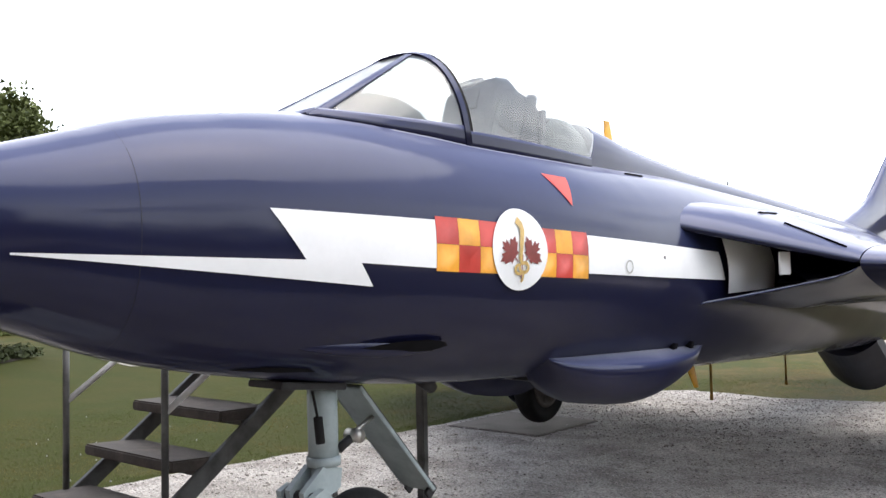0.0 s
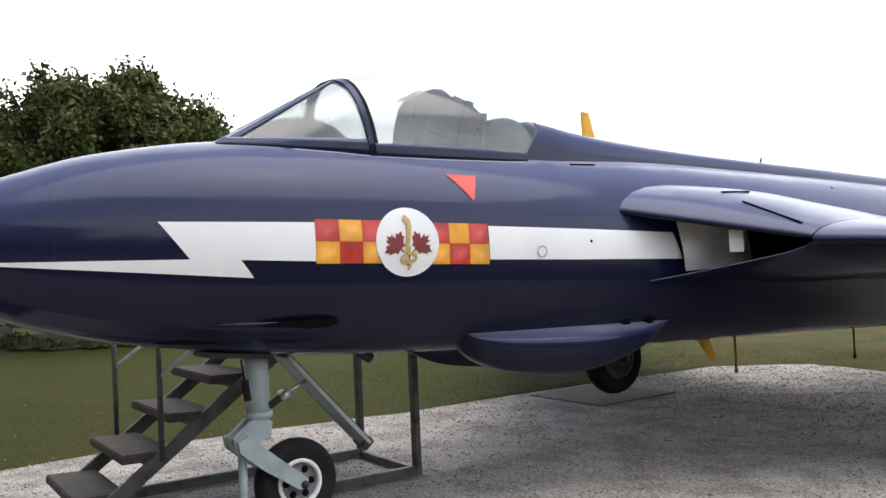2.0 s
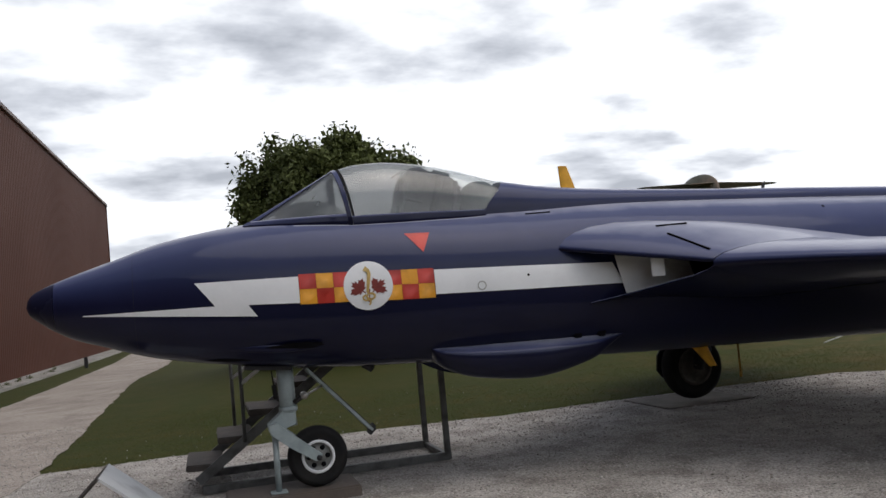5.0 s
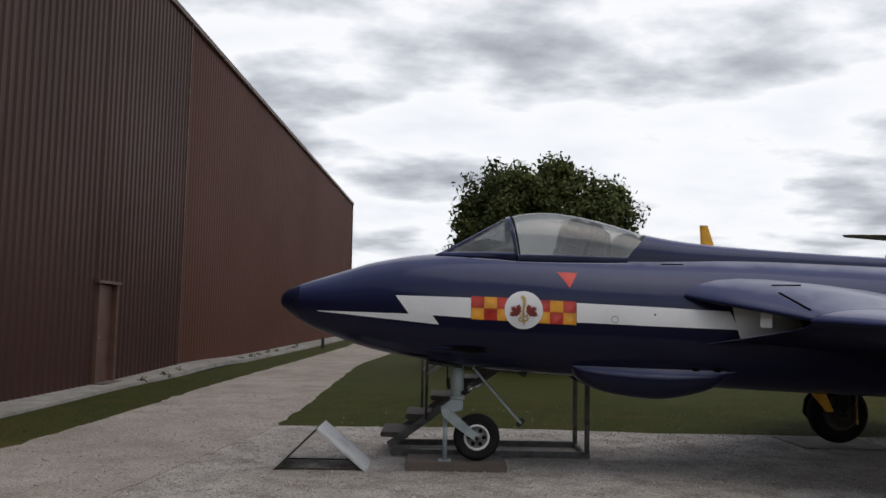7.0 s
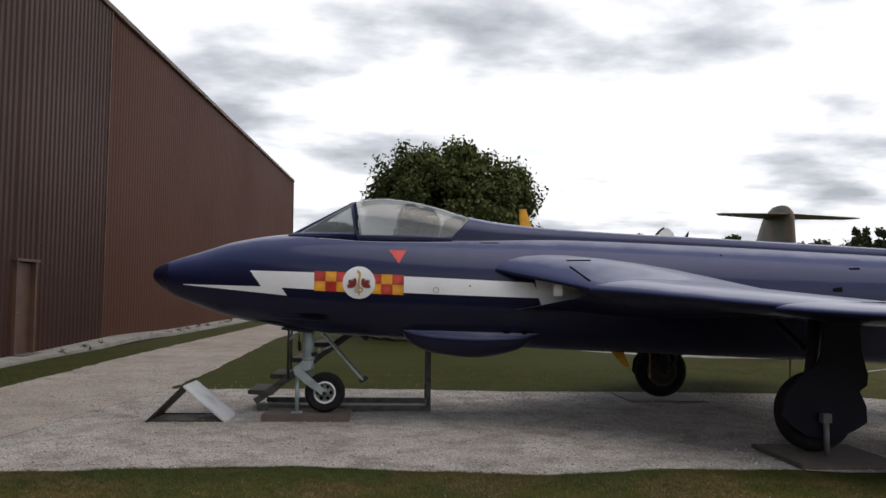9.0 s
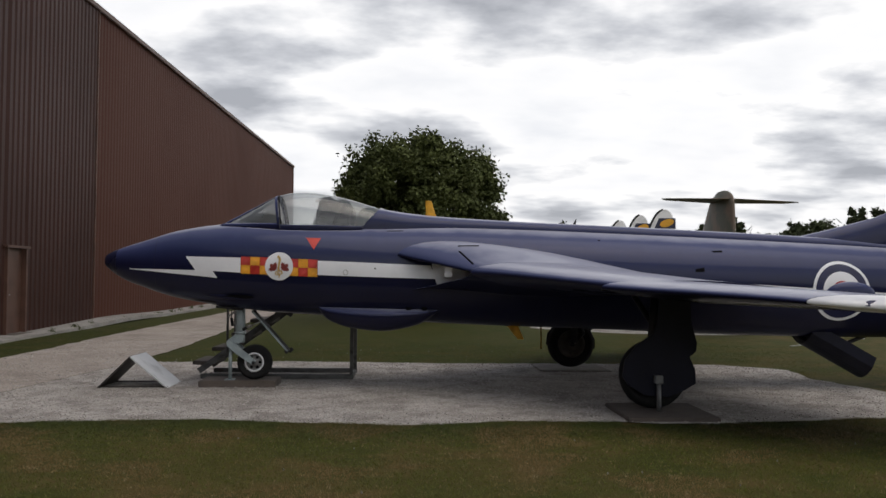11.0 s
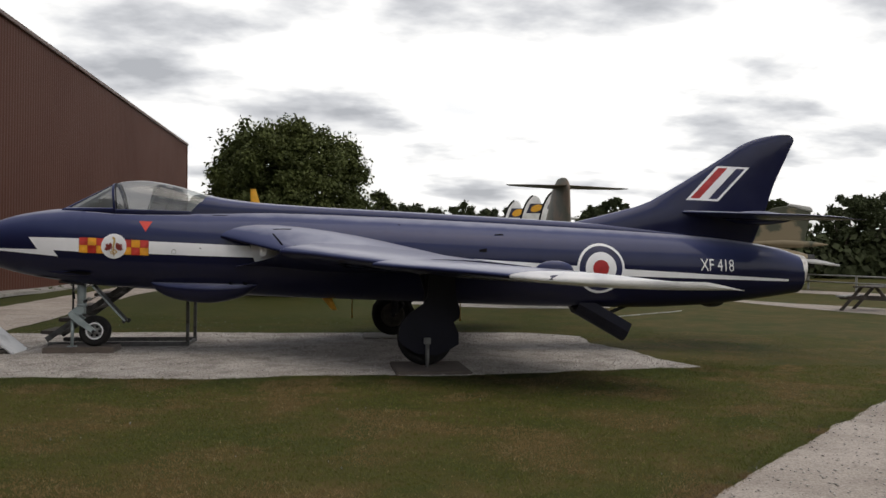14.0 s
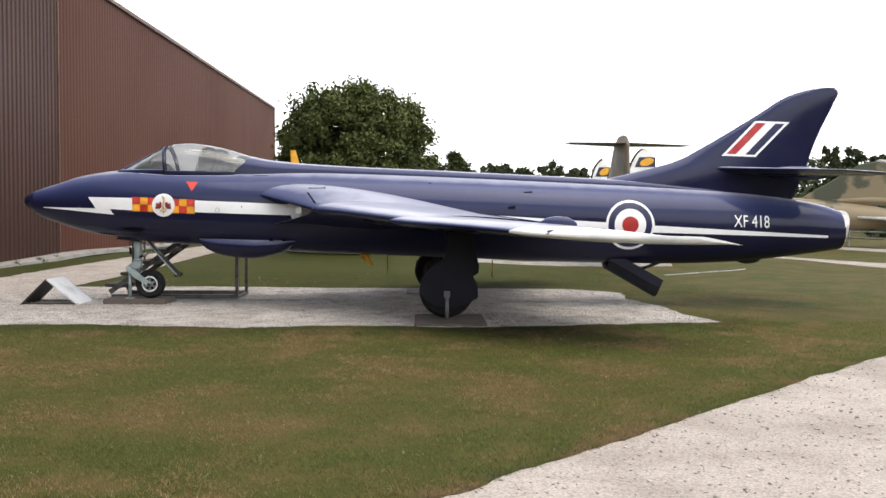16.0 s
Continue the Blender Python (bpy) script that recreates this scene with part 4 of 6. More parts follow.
for side in (-1, 1):
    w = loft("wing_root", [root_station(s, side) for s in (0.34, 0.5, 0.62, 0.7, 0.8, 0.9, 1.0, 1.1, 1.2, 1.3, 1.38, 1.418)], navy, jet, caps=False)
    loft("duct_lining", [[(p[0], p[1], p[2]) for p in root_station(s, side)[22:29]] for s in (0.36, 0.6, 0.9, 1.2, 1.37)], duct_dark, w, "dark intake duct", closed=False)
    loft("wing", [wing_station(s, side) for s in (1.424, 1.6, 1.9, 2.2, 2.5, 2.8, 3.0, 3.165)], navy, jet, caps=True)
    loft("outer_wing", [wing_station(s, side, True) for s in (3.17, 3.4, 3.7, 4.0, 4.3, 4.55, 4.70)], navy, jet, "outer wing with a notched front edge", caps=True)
    loft("wingtip", [wing_station(s, side, True) for s in (4.705, 4.78, 4.86, 4.93, 4.98, 5.02, 5.06, 5.09, 5.11)], tip_paint, jet, "pale painted wing tip", caps=True)
    # intake splitter and vane
    rows = []
    for u in np.linspace(0, 1, 8):
        x = 4.45 + 0.60 * u
        yy = 0.755 + 0.08 * math.sin(u * math.pi * 0.6)
        rows.append([(x + 0.08 * (1 - v) ** 2, side * (yy + 0.03 * math.sin(math.pi * v)), 1.405 + 0.03 * u + v * (0.35 - 0.06 * u)) for v in np.linspace(0, 1, 8)])
    loft("intake_wall", rows, white_paint, w, "white-painted intake wall", closed=False)
    box("intake_vane", (4.66, side * 1.06, 1.585), (0.10, 0.012, 0.14), white_paint, w, "white vane in the intake", pose(0, 0, 0, 0, 0, side * 20), 0.003)
    for (xa, sa), (xb, sb) in (((4.79, 0.87), (5.06, 0.88)), ((4.80, 1.02), (4.95, 1.34))):
        bar("upper_slot", (xa, side * sa, wing_z(xa, sa) + 0.003), (xb, side * sb, wing_z(xb, sb) + 0.003), 0.022, 0.012, duct_dark, w, "dark slot")
    # bump on the upper surface and tip lamp
    dome("jack_fairing", (8.18, side * 4.22, wing_z(8.18, 4.22, True, True) - 0.02), (0.23, 0.06, 0.115), navy, jet, "navy blue streamlined fairing")
    dome("tip_lamp", (8.02, side * 4.90, 1.29), (0.13, 0.05, 0.05), roundel_blue, jet, "dark blue tip lamp")

# fin
fin_le = curve_of([1.95, 2.14, 2.22, 2.30, 2.44, 2.70, 2.98, 3.276, 3.517, 3.62, 3.67, 3.69], [8.9, 9.72, 10.06, 10.37, 10.86, 11.35, 11.82, 12.30, 12.68, 12.96, 13.20, 13.37])
fin_te = curve_of([1.60, 1.8, 2.38, 2.75, 3.48, 3.61, 3.69], [12.75, 12.84, 13.08, 13.20, 13.54, 13.595, 13.52])
fin_t = curve_of([1.7, 2.1, 2.5, 3.0, 3.5, 3.67], [0.16, 0.14, 0.105, 0.08, 0.05, 0.015])


def blade_ring(le, te, half, place, n=16):
    us = [0.5 - 0.5 * math.cos(math.pi * k / n) for k in range(n + 1)]
    f = lambda u: half * shape(u, 0.9) if 0 < u < 1 else (0.004 if u else 0)  # noqa: E731
    return [place(le + (te - le) * u, -f(u)) for u in us[::-1]] + [place(le + (te - le) * u, f(u)) for u in us[1:]]


def fin_y(x, z):
    le, te = fin_le(z), fin_te(z)
    u = min(max((x - le) / (te - le), 0.001), 0.999)
    return fin_t(z) * shape(u, 0.9)


fin_zs = [1.75, 1.95, 2.05, 2.1, 2.14, 2.18, 2.23, 2.3, 2.4, 2.5, 2.65, 2.8, 2.95, 3.1, 3.25, 3.35, 3.45, 3.53, 3.59, 3.64, 3.67, 3.688]
loft("fin", [blade_ring(fin_le(z), fin_te(z), fin_t(z), lambda x, y, z=z: (x, y, z)) for z in fin_zs], navy, jet, caps=True)
# tailplanes with a bullet between
for side in (-1, 1):
    tp = []
    for s in (0.03, 0.3, 0.7, 1.1, 1.5, 1.68, 1.76, 1.80):
        k = s / 1.8
        le = 11.40 + 1.52 * k + (0.22 * max(0, (s - 1.62) / 0.18) ** 2)
        te = 13.05 + 0.74 * k - 0.03 * max(0, (s - 1.62) / 0.18)
        hh = 0.045 * (1 - k) + 0.014
        # trimmed nose up
        tp.append(blade_ring(le, te, hh if s < 1.79 else 0.006, lambda x, z, s=s: (x, side * s, 2.325 - 0.077 * (x - 11.4) + z)))
    loft("tailplane", tp, navy, jet, caps=True)
bul = []
for u in np.linspace(0, 1, 14):
    x = 12.2 + 1.35 * u
    r = 0.15 * (4 * (u * 0.85 + 0.06) * (1 - u * 0.94)) ** 0.7
    bul.append([(x, r * math.cos(a), 2.24 + 0.8 * r * math.sin(a)) for a in np.linspace(0, 2 * math.pi, 17)[:-1]])
loft("tail_bullet", bul, navy, jet, caps=True)

# jet pipe
rings, inner = [], []
for x, gain in ((13.60, 1.0), (13.62, 0.985), (13.66, 0.95)):
    rings.append([(x + 0.0 + (0.11 * ((z - 0.95) / 0.65) - 0.05) * (1 if x > 13.61 else 0), y, 1.285 + (z - 1.285) * gain) for _, y, z in [(0, p[1] * gain, p[2]) for p in hull_ring(13.60)]])
for x, gain in ((13.66, 0.92), (13.4, 0.86), (13.0, 0.7)):
    inner.append([(x + (0.11 * ((p[2] - 0.95) / 0.65) - 0.05), p[1] * gain, 1.285 + (p[2] - 1.285) * gain) for p in hull_ring(13.60)])
loft("jet_pipe", rings + inner[:1], pipe_metal, jet, "bare metal jet pipe ring")
loft("jet_pipe_lining", inner, duct_dark, jet, "near-black jet pipe lining", caps=False)


# gun link blisters
def blister(side):
    """Flat-topped fairing with a chine, round below, running out into the hull."""
    f = curve_of([0, 0.03, 0.1, 0.25, 0.5, 0.8, 1.0], [0.0, 0.35, 0.62, 0.88, 1.0, 0.70, 0.02])
    rings = []
    for u in list(np.linspace(0.0005, 1, 26)):
        x = 2.95 + 1.65 * u
        k = max(f(u), 0.004)
        zt = 1.125 - 0.03 * u
        zc = zt - 0.075 * k - 0.01
        y0, y1 = hull_y(x, zt) - 0.07, hull_y(x, zc) - 0.02 + 0.235 * k
        dep = 0.225 * k
        ring = [(y0 + (y1 - y0) * v, zt + (zc - zt) * v**1.5) for v in (0.0, 0.25, 0.5, 0.7, 0.85, 0.95)]
        ring += [(y0 - 0.12 + (y1 - y0 + 0.12) * math.cos(a) ** 0.75, zc - 0.012 * k - dep * math.sin(a)) for a in np.linspace(0.05, math.pi / 2, 12)]
        ring += [(y0 - 0.14, zc)]
        rings.append([(x, side * y, z) for y, z in ring])
    return loft("link_blister", rings, navy, jet, "navy blue flat-topped blister", caps=True)


for side in (-1, 1):
    blister(side)
for x in (4.16, 4.365):
    rod("ejection_chute", (x, -hull_y(x, 1.105) + 0.03, 1.105), (x, -hull_y(x, 1.105) - 0.008, 1.100), 0.036, duct_dark, jet, "small dark round chute", seg=16)
# air brake
brake = []
for u in np.linspace(0, 1, 10):
    cx, cz = 9.69 + 0.84 * u, 0.75 - 0.47 * u
    under = [(cx - 0.03, y, cz - 0.135 + 0.17 * (y / 0.36) ** 2) for y in np.linspace(-0.36, 0.36, 13)]
    upper = [(cx + 0.03, y, cz + 0.02 + 0.15 * (y / 0.36) ** 2) for y in np.linspace(0.36, -0.36, 13)]
    brake.append(under + upper)
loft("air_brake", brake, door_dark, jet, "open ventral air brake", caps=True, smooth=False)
rod("air_brake_jack", (10.15, 0, 0.56), (10.62, 0, 0.74), 0.028, dark_metal, jet)
dome("tail_bumper", (12.1, 0, 0.80), (0.22, 0.10, -0.09), dark_metal, jet, "dark tail bumper")
for side in (-1, 1):
    bar("canopy_track", (3.86, side * 0.425, hull_z(3.86, 0.425) + 0.003), (4.08, side * 0.42, hull_z(4.08, 0.42) + 0.003), 0.014, 0.010, duct_dark, jet, "dark canopy track slot")

# ---- markings ----
def decal(name, pts, material, parent, out=0.005, label="", surf=hull_y, step=0.07, side=-1):
    """A painted shape laid on a surface; pts in (x, z)."""
    bm = bmesh.new()
    bm.faces.new([bm.verts.new((x, 0, z)) for x, z in pts]).normal_update()
    bmesh.ops.triangulate(bm, faces=bm.faces)
    xs, zs = [p[0] for p in pts], [p[1] for p in pts]
    for axis, lo, hi in ((0, min(xs), max(xs)), (2, min(zs), max(zs))):
        n = int((hi - lo) / step)
        for k in range(1, n + 1):
            co = [0, 0, 0]
            co[axis] = lo + (hi - lo) * k / (n + 1)
            no = [0, 0, 0]
            no[axis] = 1
            bmesh.ops.bisect_plane(bm, geom=bm.verts[:] + bm.edges[:] + bm.faces[:], plane_co=co, plane_no=no)
    for v in bm.verts:
        v.co.y = side * (surf(v.co.x, v.co.z) + out)
    bmesh.ops.recalc_face_normals(bm, faces=bm.faces)
    if bm.faces and sum(f.normal.y for f in bm.faces[:]) * side < 0:
        bmesh.ops.reverse_faces(bm, faces=bm.faces)
    me = bpy.data.meshes.new(name)
    bm.to_mesh(me)
    bm.free()
    return finish(name, me, material, parent, label, True)


def circle(cx, cz, r, n=48):
    return [(cx + r * math.cos(2 * math.pi * k / n), cz + r * math.sin(2 * math.pi * k / n)) for k in range(n)]


def ring_pts(cx, cz, r0, r1, n=48):
    """A ring cut open along a hair line, as one outline."""
    o = [(cx + r1 * math.cos(2 * math.pi * k / n), cz + r1 * math.sin(2 * math.pi * k / n)) for k in range(n + 1)]
    i = [(cx + r0 * math.cos(2 * math.pi * k / n), cz + r0 * math.sin(2 * math.pi * k / n)) for k in range(n, -1, -1)]
    return o[:-1] + [(o[-1][0], o[-1][1] - 1e-4)] + [(i[0][0], i[0][1] - 1e-4)] + i[1:]


decal("lightning_bolt", [(0.42, 1.602), (1.35, 1.585), (1.214, 1.766), (1.958, 1.752), (1.958, 1.555), (1.585, 1.574), (1.649, 1.484), (0.42, 1.596)], white_paint, jet, label="white painted lightning bolt")
decal("white_stripe", [(2.974, 1.718), (3.7, 1.692), (4.44, 1.662), (4.52, 1.488), (3.7, 1.508), (2.974, 1.530)], white_paint, jet, label="white painted stripe")
for x0, zt in ((1.960, 1.768), (2.594, 1.742)):
    for i in range(3):
        for j in range(2):
            a, w, h = x0 + 0.126 * i, 0.125, 0.113
            z = zt - h * j - 0.012 * i / 3
            col = red_paint if (i + j) % 2 == 0 else orange_paint
            decal("check_square", [(a, z), (a + w, z - 0.004), (a + w, z - h - 0.003), (a, z - h + 0.001)], col, jet, label="red check" if col is red_paint else "orange check")
EX, EZ = 2.467, 1.640
disc = decal("crest_disc", circle(EX, EZ, 0.184), white_paint, jet, 0.0085, "white round crest with maroon leaves and gold snake")


def leaf_pts(cx, cz, size, turn):
    half = [(0.0, 1.0), (0.12, 0.72), (0.30, 0.82), (0.24, 0.42), (0.55, 0.62), (0.60, 0.45), (0.92, 0.42), (0.70, 0.18), (0.80, 0.08), (0.38, -0.18), (0.42, -0.34), (0.06, -0.28), (0.03, -0.62)]
    pts = half + [(-x, z) for x, z in half[::-1][:-1]]
    pts = [p for i, p in enumerate(pts)]
    c, s = math.cos(turn), math.sin(turn)
    return [(cx + size * (x * c - z * s), cz + size * (x * s + z * c)) for x, z in pts]


decal("crest_leaf", leaf_pts(EX - 0.062, EZ - 0.022, 0.084, 0.85), maple_red, disc, 0.0115, "maroon maple leaf", step=0.05)
decal("crest_leaf", leaf_pts(EX + 0.062, EZ - 0.022, 0.084, -0.85), maple_red, disc, 0.0115, "maroon maple leaf", step=0.05)


def ribbon(name, path, width, material, parent, out, label):
    """A band along a path of (x, z)."""
    verts, faces = [], []
    for i, (x, z) in enumerate(path):
        ax, az = path[max(i - 1, 0)]
        bx, bz = path[min(i + 1, len(path) - 1)]
        d = math.hypot(bx - ax, bz - az) or 1
        nx, nz = -(bz - az) / d, (bx - ax) / d
        w = width(i / (len(path) - 1)) / 2
        for s in (-1, 1):
            px, pz = x + s * nx * w, z + s * nz * w
            verts.append((px, -(hull_y(px, pz) + out), pz))
        if i:
            faces.append((2 * i - 2, 2 * i - 1, 2 * i + 1, 2 * i))
    return raw(name, verts, faces, material, parent, label)


snake = [(EX - 0.022, EZ + 0.132), (EX - 0.012, EZ + 0.125), (EX + 0.004, EZ + 0.110), (EX + 0.010, EZ + 0.085), (EX + 0.004, EZ + 0.045), (EX - 0.003, EZ), (EX - 0.010, EZ - 0.040), (EX - 0.004, EZ - 0.062)]
snake += [(EX + 0.030 * math.sin(a) + 0.012, EZ - 0.082 + 0.022 * math.cos(a)) for a in np.linspace(0.2, 4.6, 12)]
snake += [(EX - 0.020 + 0.026 * math.sin(a), EZ - 0.090 + 0.02 * math.cos(a)) for a in np.linspace(0.2, -4.4, 12)]
snake += [(EX + 0.010, EZ - 0.118), (EX + 0.006, EZ - 0.135), (EX - 0.004, EZ - 0.146)]
ribbon("crest_snake", snake, lambda u: 0.036 - 0.018 * min(1, u * 4.5) - 0.006 * u, gold_paint, disc, 0.0145, "gold coiled snake")
ribbon("crest_stem", [(EX + 0.006, EZ - 0.025), (EX + 0.002, EZ - 0.08), (EX - 0.002, EZ - 0.125)], lambda u: 0.007, maple_red, disc, 0.013, "maroon stem")

decal("rescue_triangle", [(2.80, 2.022), (2.998, 2.016), (2.915, 1.862)], signal_red, jet, label="red rescue triangle", step=0.04)
decal("port_ring", ring_pts(3.337, 1.565, 0.027, 0.036, 24), pale_grey, jet, 0.010, "pale ring of a small port")
decal("port_hole", circle(3.337, 1.565, 0.027, 20), white_paint, jet, 0.0065)
decal("rivet_hole", circle(3.72, 1.618, 0.010, 12), duct_dark, jet, 0.0075)
decal("rear_stripe", [(7.80, 1.500), (9.0, 1.432), (10.34, 1.354), (13.3, 1.200), (13.3, 1.163), (10.34, 1.240), (9.0, 1.345)], white_paint, jet, label="white tapering stripe", step=0.12)
RX, RZ = 9.925, 1.365
for name, r0, r1, col, o in (("roundel_rim", 0.36, 0.40, white_paint, 0.008), ("roundel_band", 0.26, 0.36, roundel_blue, 0.011), ("roundel_ring", 0.135, 0.26, white_paint, 0.014)):
    decal(name, circle(RX, RZ, r1), col, jet, o, {"roundel_rim": "thin white roundel rim", "roundel_band": "dark blue roundel band", "roundel_ring": "white roundel ring"}[name], step=0.09)
decal("roundel_centre", circle(RX, RZ, 0.135, 32), roundel_red, jet, 0.017, "red roundel centre", step=0.09)
# fin flash: white border with three bars
fl = lambda u, v: (11.585 + 0.58 * u + 0.575 * v, 2.525 - 0.015 * u + 0.588 * v)  # noqa: E731
flash = decal("fin_flash", [fl(0, 0), fl(1, 0), fl(1, 1), fl(0, 1)], white_paint, jet, 0.004, "slanted red, white and blue fin flash with white border", fin_y)
decal("flash_bar", [fl(0.09, 0.055), fl(0.36, 0.055), fl(0.36, 0.945), fl(0.09, 0.945)], roundel_red, flash, 0.0075, "red bar", fin_y)
decal("flash_bar", [fl(0.64, 0.055), fl(0.91, 0.055), fl(0.91, 0.945), fl(0.64, 0.945)], roundel_blue, flash, 0.0075, "dark blue bar", fin_y)


def serial(text, x0, x1, z0, z1):
    cu = bpy.data.curves.new("serial", "FONT")
    cu.body = text
    cu.resolution_u = 3
    tmp = bpy.data.objects.new("serial_tmp", cu)
    scene.collection.objects.link(tmp)
    bpy.context.view_layer.update()
    me = bpy.data.meshes.new_from_object(tmp.evaluated_get(bpy.context.evaluated_depsgraph_get()))
    bpy.data.objects.remove(tmp)
    bm = bmesh.new()
    bm.from_mesh(me)
    top = max(v.co.y for v in bm.verts)
    for k in range(1, 8):
        bmesh.ops.bisect_plane(bm, geom=bm.verts[:] + bm.edges[:] + bm.faces[:], plane_co=(0, top * k / 8, 0), plane_no=(0, 1, 0))
    bm.to_mesh(me)
    bm.free()
    co = np.array([v.co for v in me.vertices])
    lo, hi = co.min(0), co.max(0)
    for v in me.vertices:
        x = x0 + (x1 - x0) * (v.co.x - lo[0]) / (hi[0] - lo[0])
        z = z0 + (z1 - z0) * (v.co.y - lo[1]) / (hi[1] - lo[1]) - 0.02 * (x - x0)
        v.co = (x, -(hull_y(x, z) + 0.008), z)
    me.materials.clear()
    return finish("serial", me, white_paint, jet, "white painted serial XF 418", False)


serial("XF 418", 11.655, 12.26, 1.335, 1.535)
# small openings and aerials
for x, z, w, h in ((8.0, 1.635, 0.12, 0.06), (8.28, 1.885, 0.14, 0.026), (6.70, 2.02, 0.03, 0.02)):
    decal("vent", [(x - w / 2, z - h / 2), (x + w / 2, z - h / 2), (x + w / 2, z + h / 2), (x - w / 2, z + h / 2 - 0.4 * h)], duct_dark, jet, 0.005, "small dark vent")


def blade(name, base, tip, c0, c1, t, material, label):
    rings = []
    for u in np.linspace(0, 1, 5):
        p = Vector(base).lerp(Vector(tip), u)
        c = c0 + (c1 - c0) * u
        rings.append([(p.x + c * 0.5 * math.cos(a), p.y + t * math.sin(a) * (1 - 0.4 * u), p.z) for a in np.linspace(0, 2 * math.pi, 13)[:-1]])
    return loft(name, rings, material, jet, label, caps=True)


blade("upper_aerial", (4.47, 0, 2.30), (4.42, 0, 2.575), 0.16, 0.085, 0.012, yellow_paint, "yellow blade aerial")
blade("lower_aerial", (5.58, 0, 0.88), (5.72, 0, 0.66), 0.17, 0.08, 0.012, yellow_paint, "yellow blade aerial")
blade("spine_aerial", (6.45, 0, 2.24), (6.49, 0, 2.335), 0.06, 0.012, 0.006, dark_metal, "small dark aerial")


# gun troughs low on the nose
def trough(side):
    rings = []
    for u in np.linspace(0, 1, 16):
        x = 1.40 + 0.74 * u
        k = math.sin(math.pi * min(max(u, 0.01), 0.985)) ** 0.7
        zc = 1.265 - 0.045 * u
        yy = hull_y(x, zc)
        ring = []
        for a in np.linspace(0, 2 * math.pi, 17)[:-1]:
            ring.append((x, side * (yy - 0.012 + 0.030 * k * math.cos(a)), zc + 0.042 * k * math.sin(a)))
        rings.append(ring)
    t = loft("gun_fairing", rings, navy, jet, "navy blue gun fairing", caps=True)
    decal("gun_port", [(1.68, 1.246), (1.85, 1.262), (2.0, 1.262), (2.10, 1.247), (2.125, 1.229), (2.05, 1.211), (1.9, 1.214), (1.76, 1.230)], duct_dark, t, 0.026, "dark gun port", side=side, step=0.05)


for side in (-1, 1):
    trough(side)


# ---- undercarriage ----
def wheel(name, c, r, width, parent, rim_r, label, rim=None, holes=False):
    """Tyre, rim and hub round an axle along y."""
    w = width / 2
    prof = []
    for a in np.linspace(-100, 100, 17):
        prof.append((r - 0.42 * (r - rim_r) + 0.42 * (r - rim_r) * math.cos(radians(a)) if abs(a) < 90 else r - 0.42 * (r - rim_r) * 1.15, w * math.sin(radians(a)) * (1.0 if abs(a) < 95 else 0.99)))
    prof = [(rim_r, -0.78 * w)] + prof + [(rim_r, 0.78 * w)]
    tyre = lathe(name, [(a, b) for a, b in prof], c, (0, 1, 0), rubber, parent, label)
    for s in (-1, 1):
        rl = [(rim_r * 1.02, s * 0.80 * w), (rim_r * 1.0, s * 0.88 * w), (rim_r * 0.86, s * 0.88 * w), (rim_r * 0.83, s * 0.66 * w)]
        lathe("rim_lip", rl, c, (0, 1, 0), rim or white_paint, tyre, "dirty dark rim lip" if rim else "white painted rim lip")
        rp = [(rim_r * 0.84, s * 0.68 * w), (rim_r * 0.74, s * 0.52 * w), (rim_r * 0.42, s * 0.55 * w), (rim_r * 0.34, s * 0.9 * w), (rim_r * 0.16, s * 0.98 * w), (0.001, s * 0.98 * w)]
        lathe("rim", rp, c, (0, 1, 0), rim or hub_paint, tyre, "dirty dark wheel rim" if rim else "pale worn wheel rim")
        for k in range(6 if holes else 0):
            a = 2 * math.pi * k / 6
            hx_, hz_ = c[0] + rim_r * 0.58 * math.cos(a), c[2] + rim_r * 0.58 * math.sin(a)
            rod("rim_hole", (hx_, c[1] + s * 0.44 * w, hz_), (hx_, c[1] + s * 0.60 * w, hz_), rim_r * 0.16, duct_dark, tyre, "dark lightening hole", seg=10)
    return tyre


def plate(name, pts, y, t, material, parent, label=""):
    """A flat plate with an outline in (x, z)."""
    bm = bmesh.new()
    f = bm.faces.new([bm.verts.new((x, y - t / 2, z)) for x, z in pts])
    ext = bmesh.ops.extrude_face_region(bm, geom=[f])
    bmesh.ops.translate(bm, vec=(0, t, 0), verts=[v for v in ext["geom"] if isinstance(v, bmesh.types.BMVert)])
    return part(name, bm, material, parent, label)


leg = rod("nose_leg", (1.850, 0, 1.10), (1.858, 0, 0.72), 0.066, gear_grey, jet, "pale blue-grey nose leg", seg=24)
rod("collar", (1.857, 0, 0.755), (1.858, 0, 0.715), 0.075, gear_grey, leg, seg=24)
rod("sleeve", (1.856, 0, 0.72), (1.862, 0, 0.60), 0.058, gear_grey, leg, seg=20)
for yy in (-0.045, 0.045):
    plate("upper_link", [(1.80, 0.72), (1.91, 0.70), (1.90, 0.62), (1.76, 0.56), (1.70, 0.57), (1.69, 0.63)], yy, 0.03, gear_grey, leg)
rod("knee_pin", (1.735, -0.12, 0.60), (1.735, 0.12, 0.60), 0.026, dark_metal, leg)
for yy in (-0.105, 0.105):
    plate("trailing_arm", [(1.69, 0.62), (1.75, 0.645), (1.85, 0.56), (2.085, 0.365), (2.075, 0.32), (2.03, 0.315), (1.83, 0.45), (1.70, 0.56)], yy, 0.032, gear_grey, leg)
rod("axle", (2.06, -0.13, 0.338), (2.06, 0.13, 0.338), 0.022, dark_metal, leg)
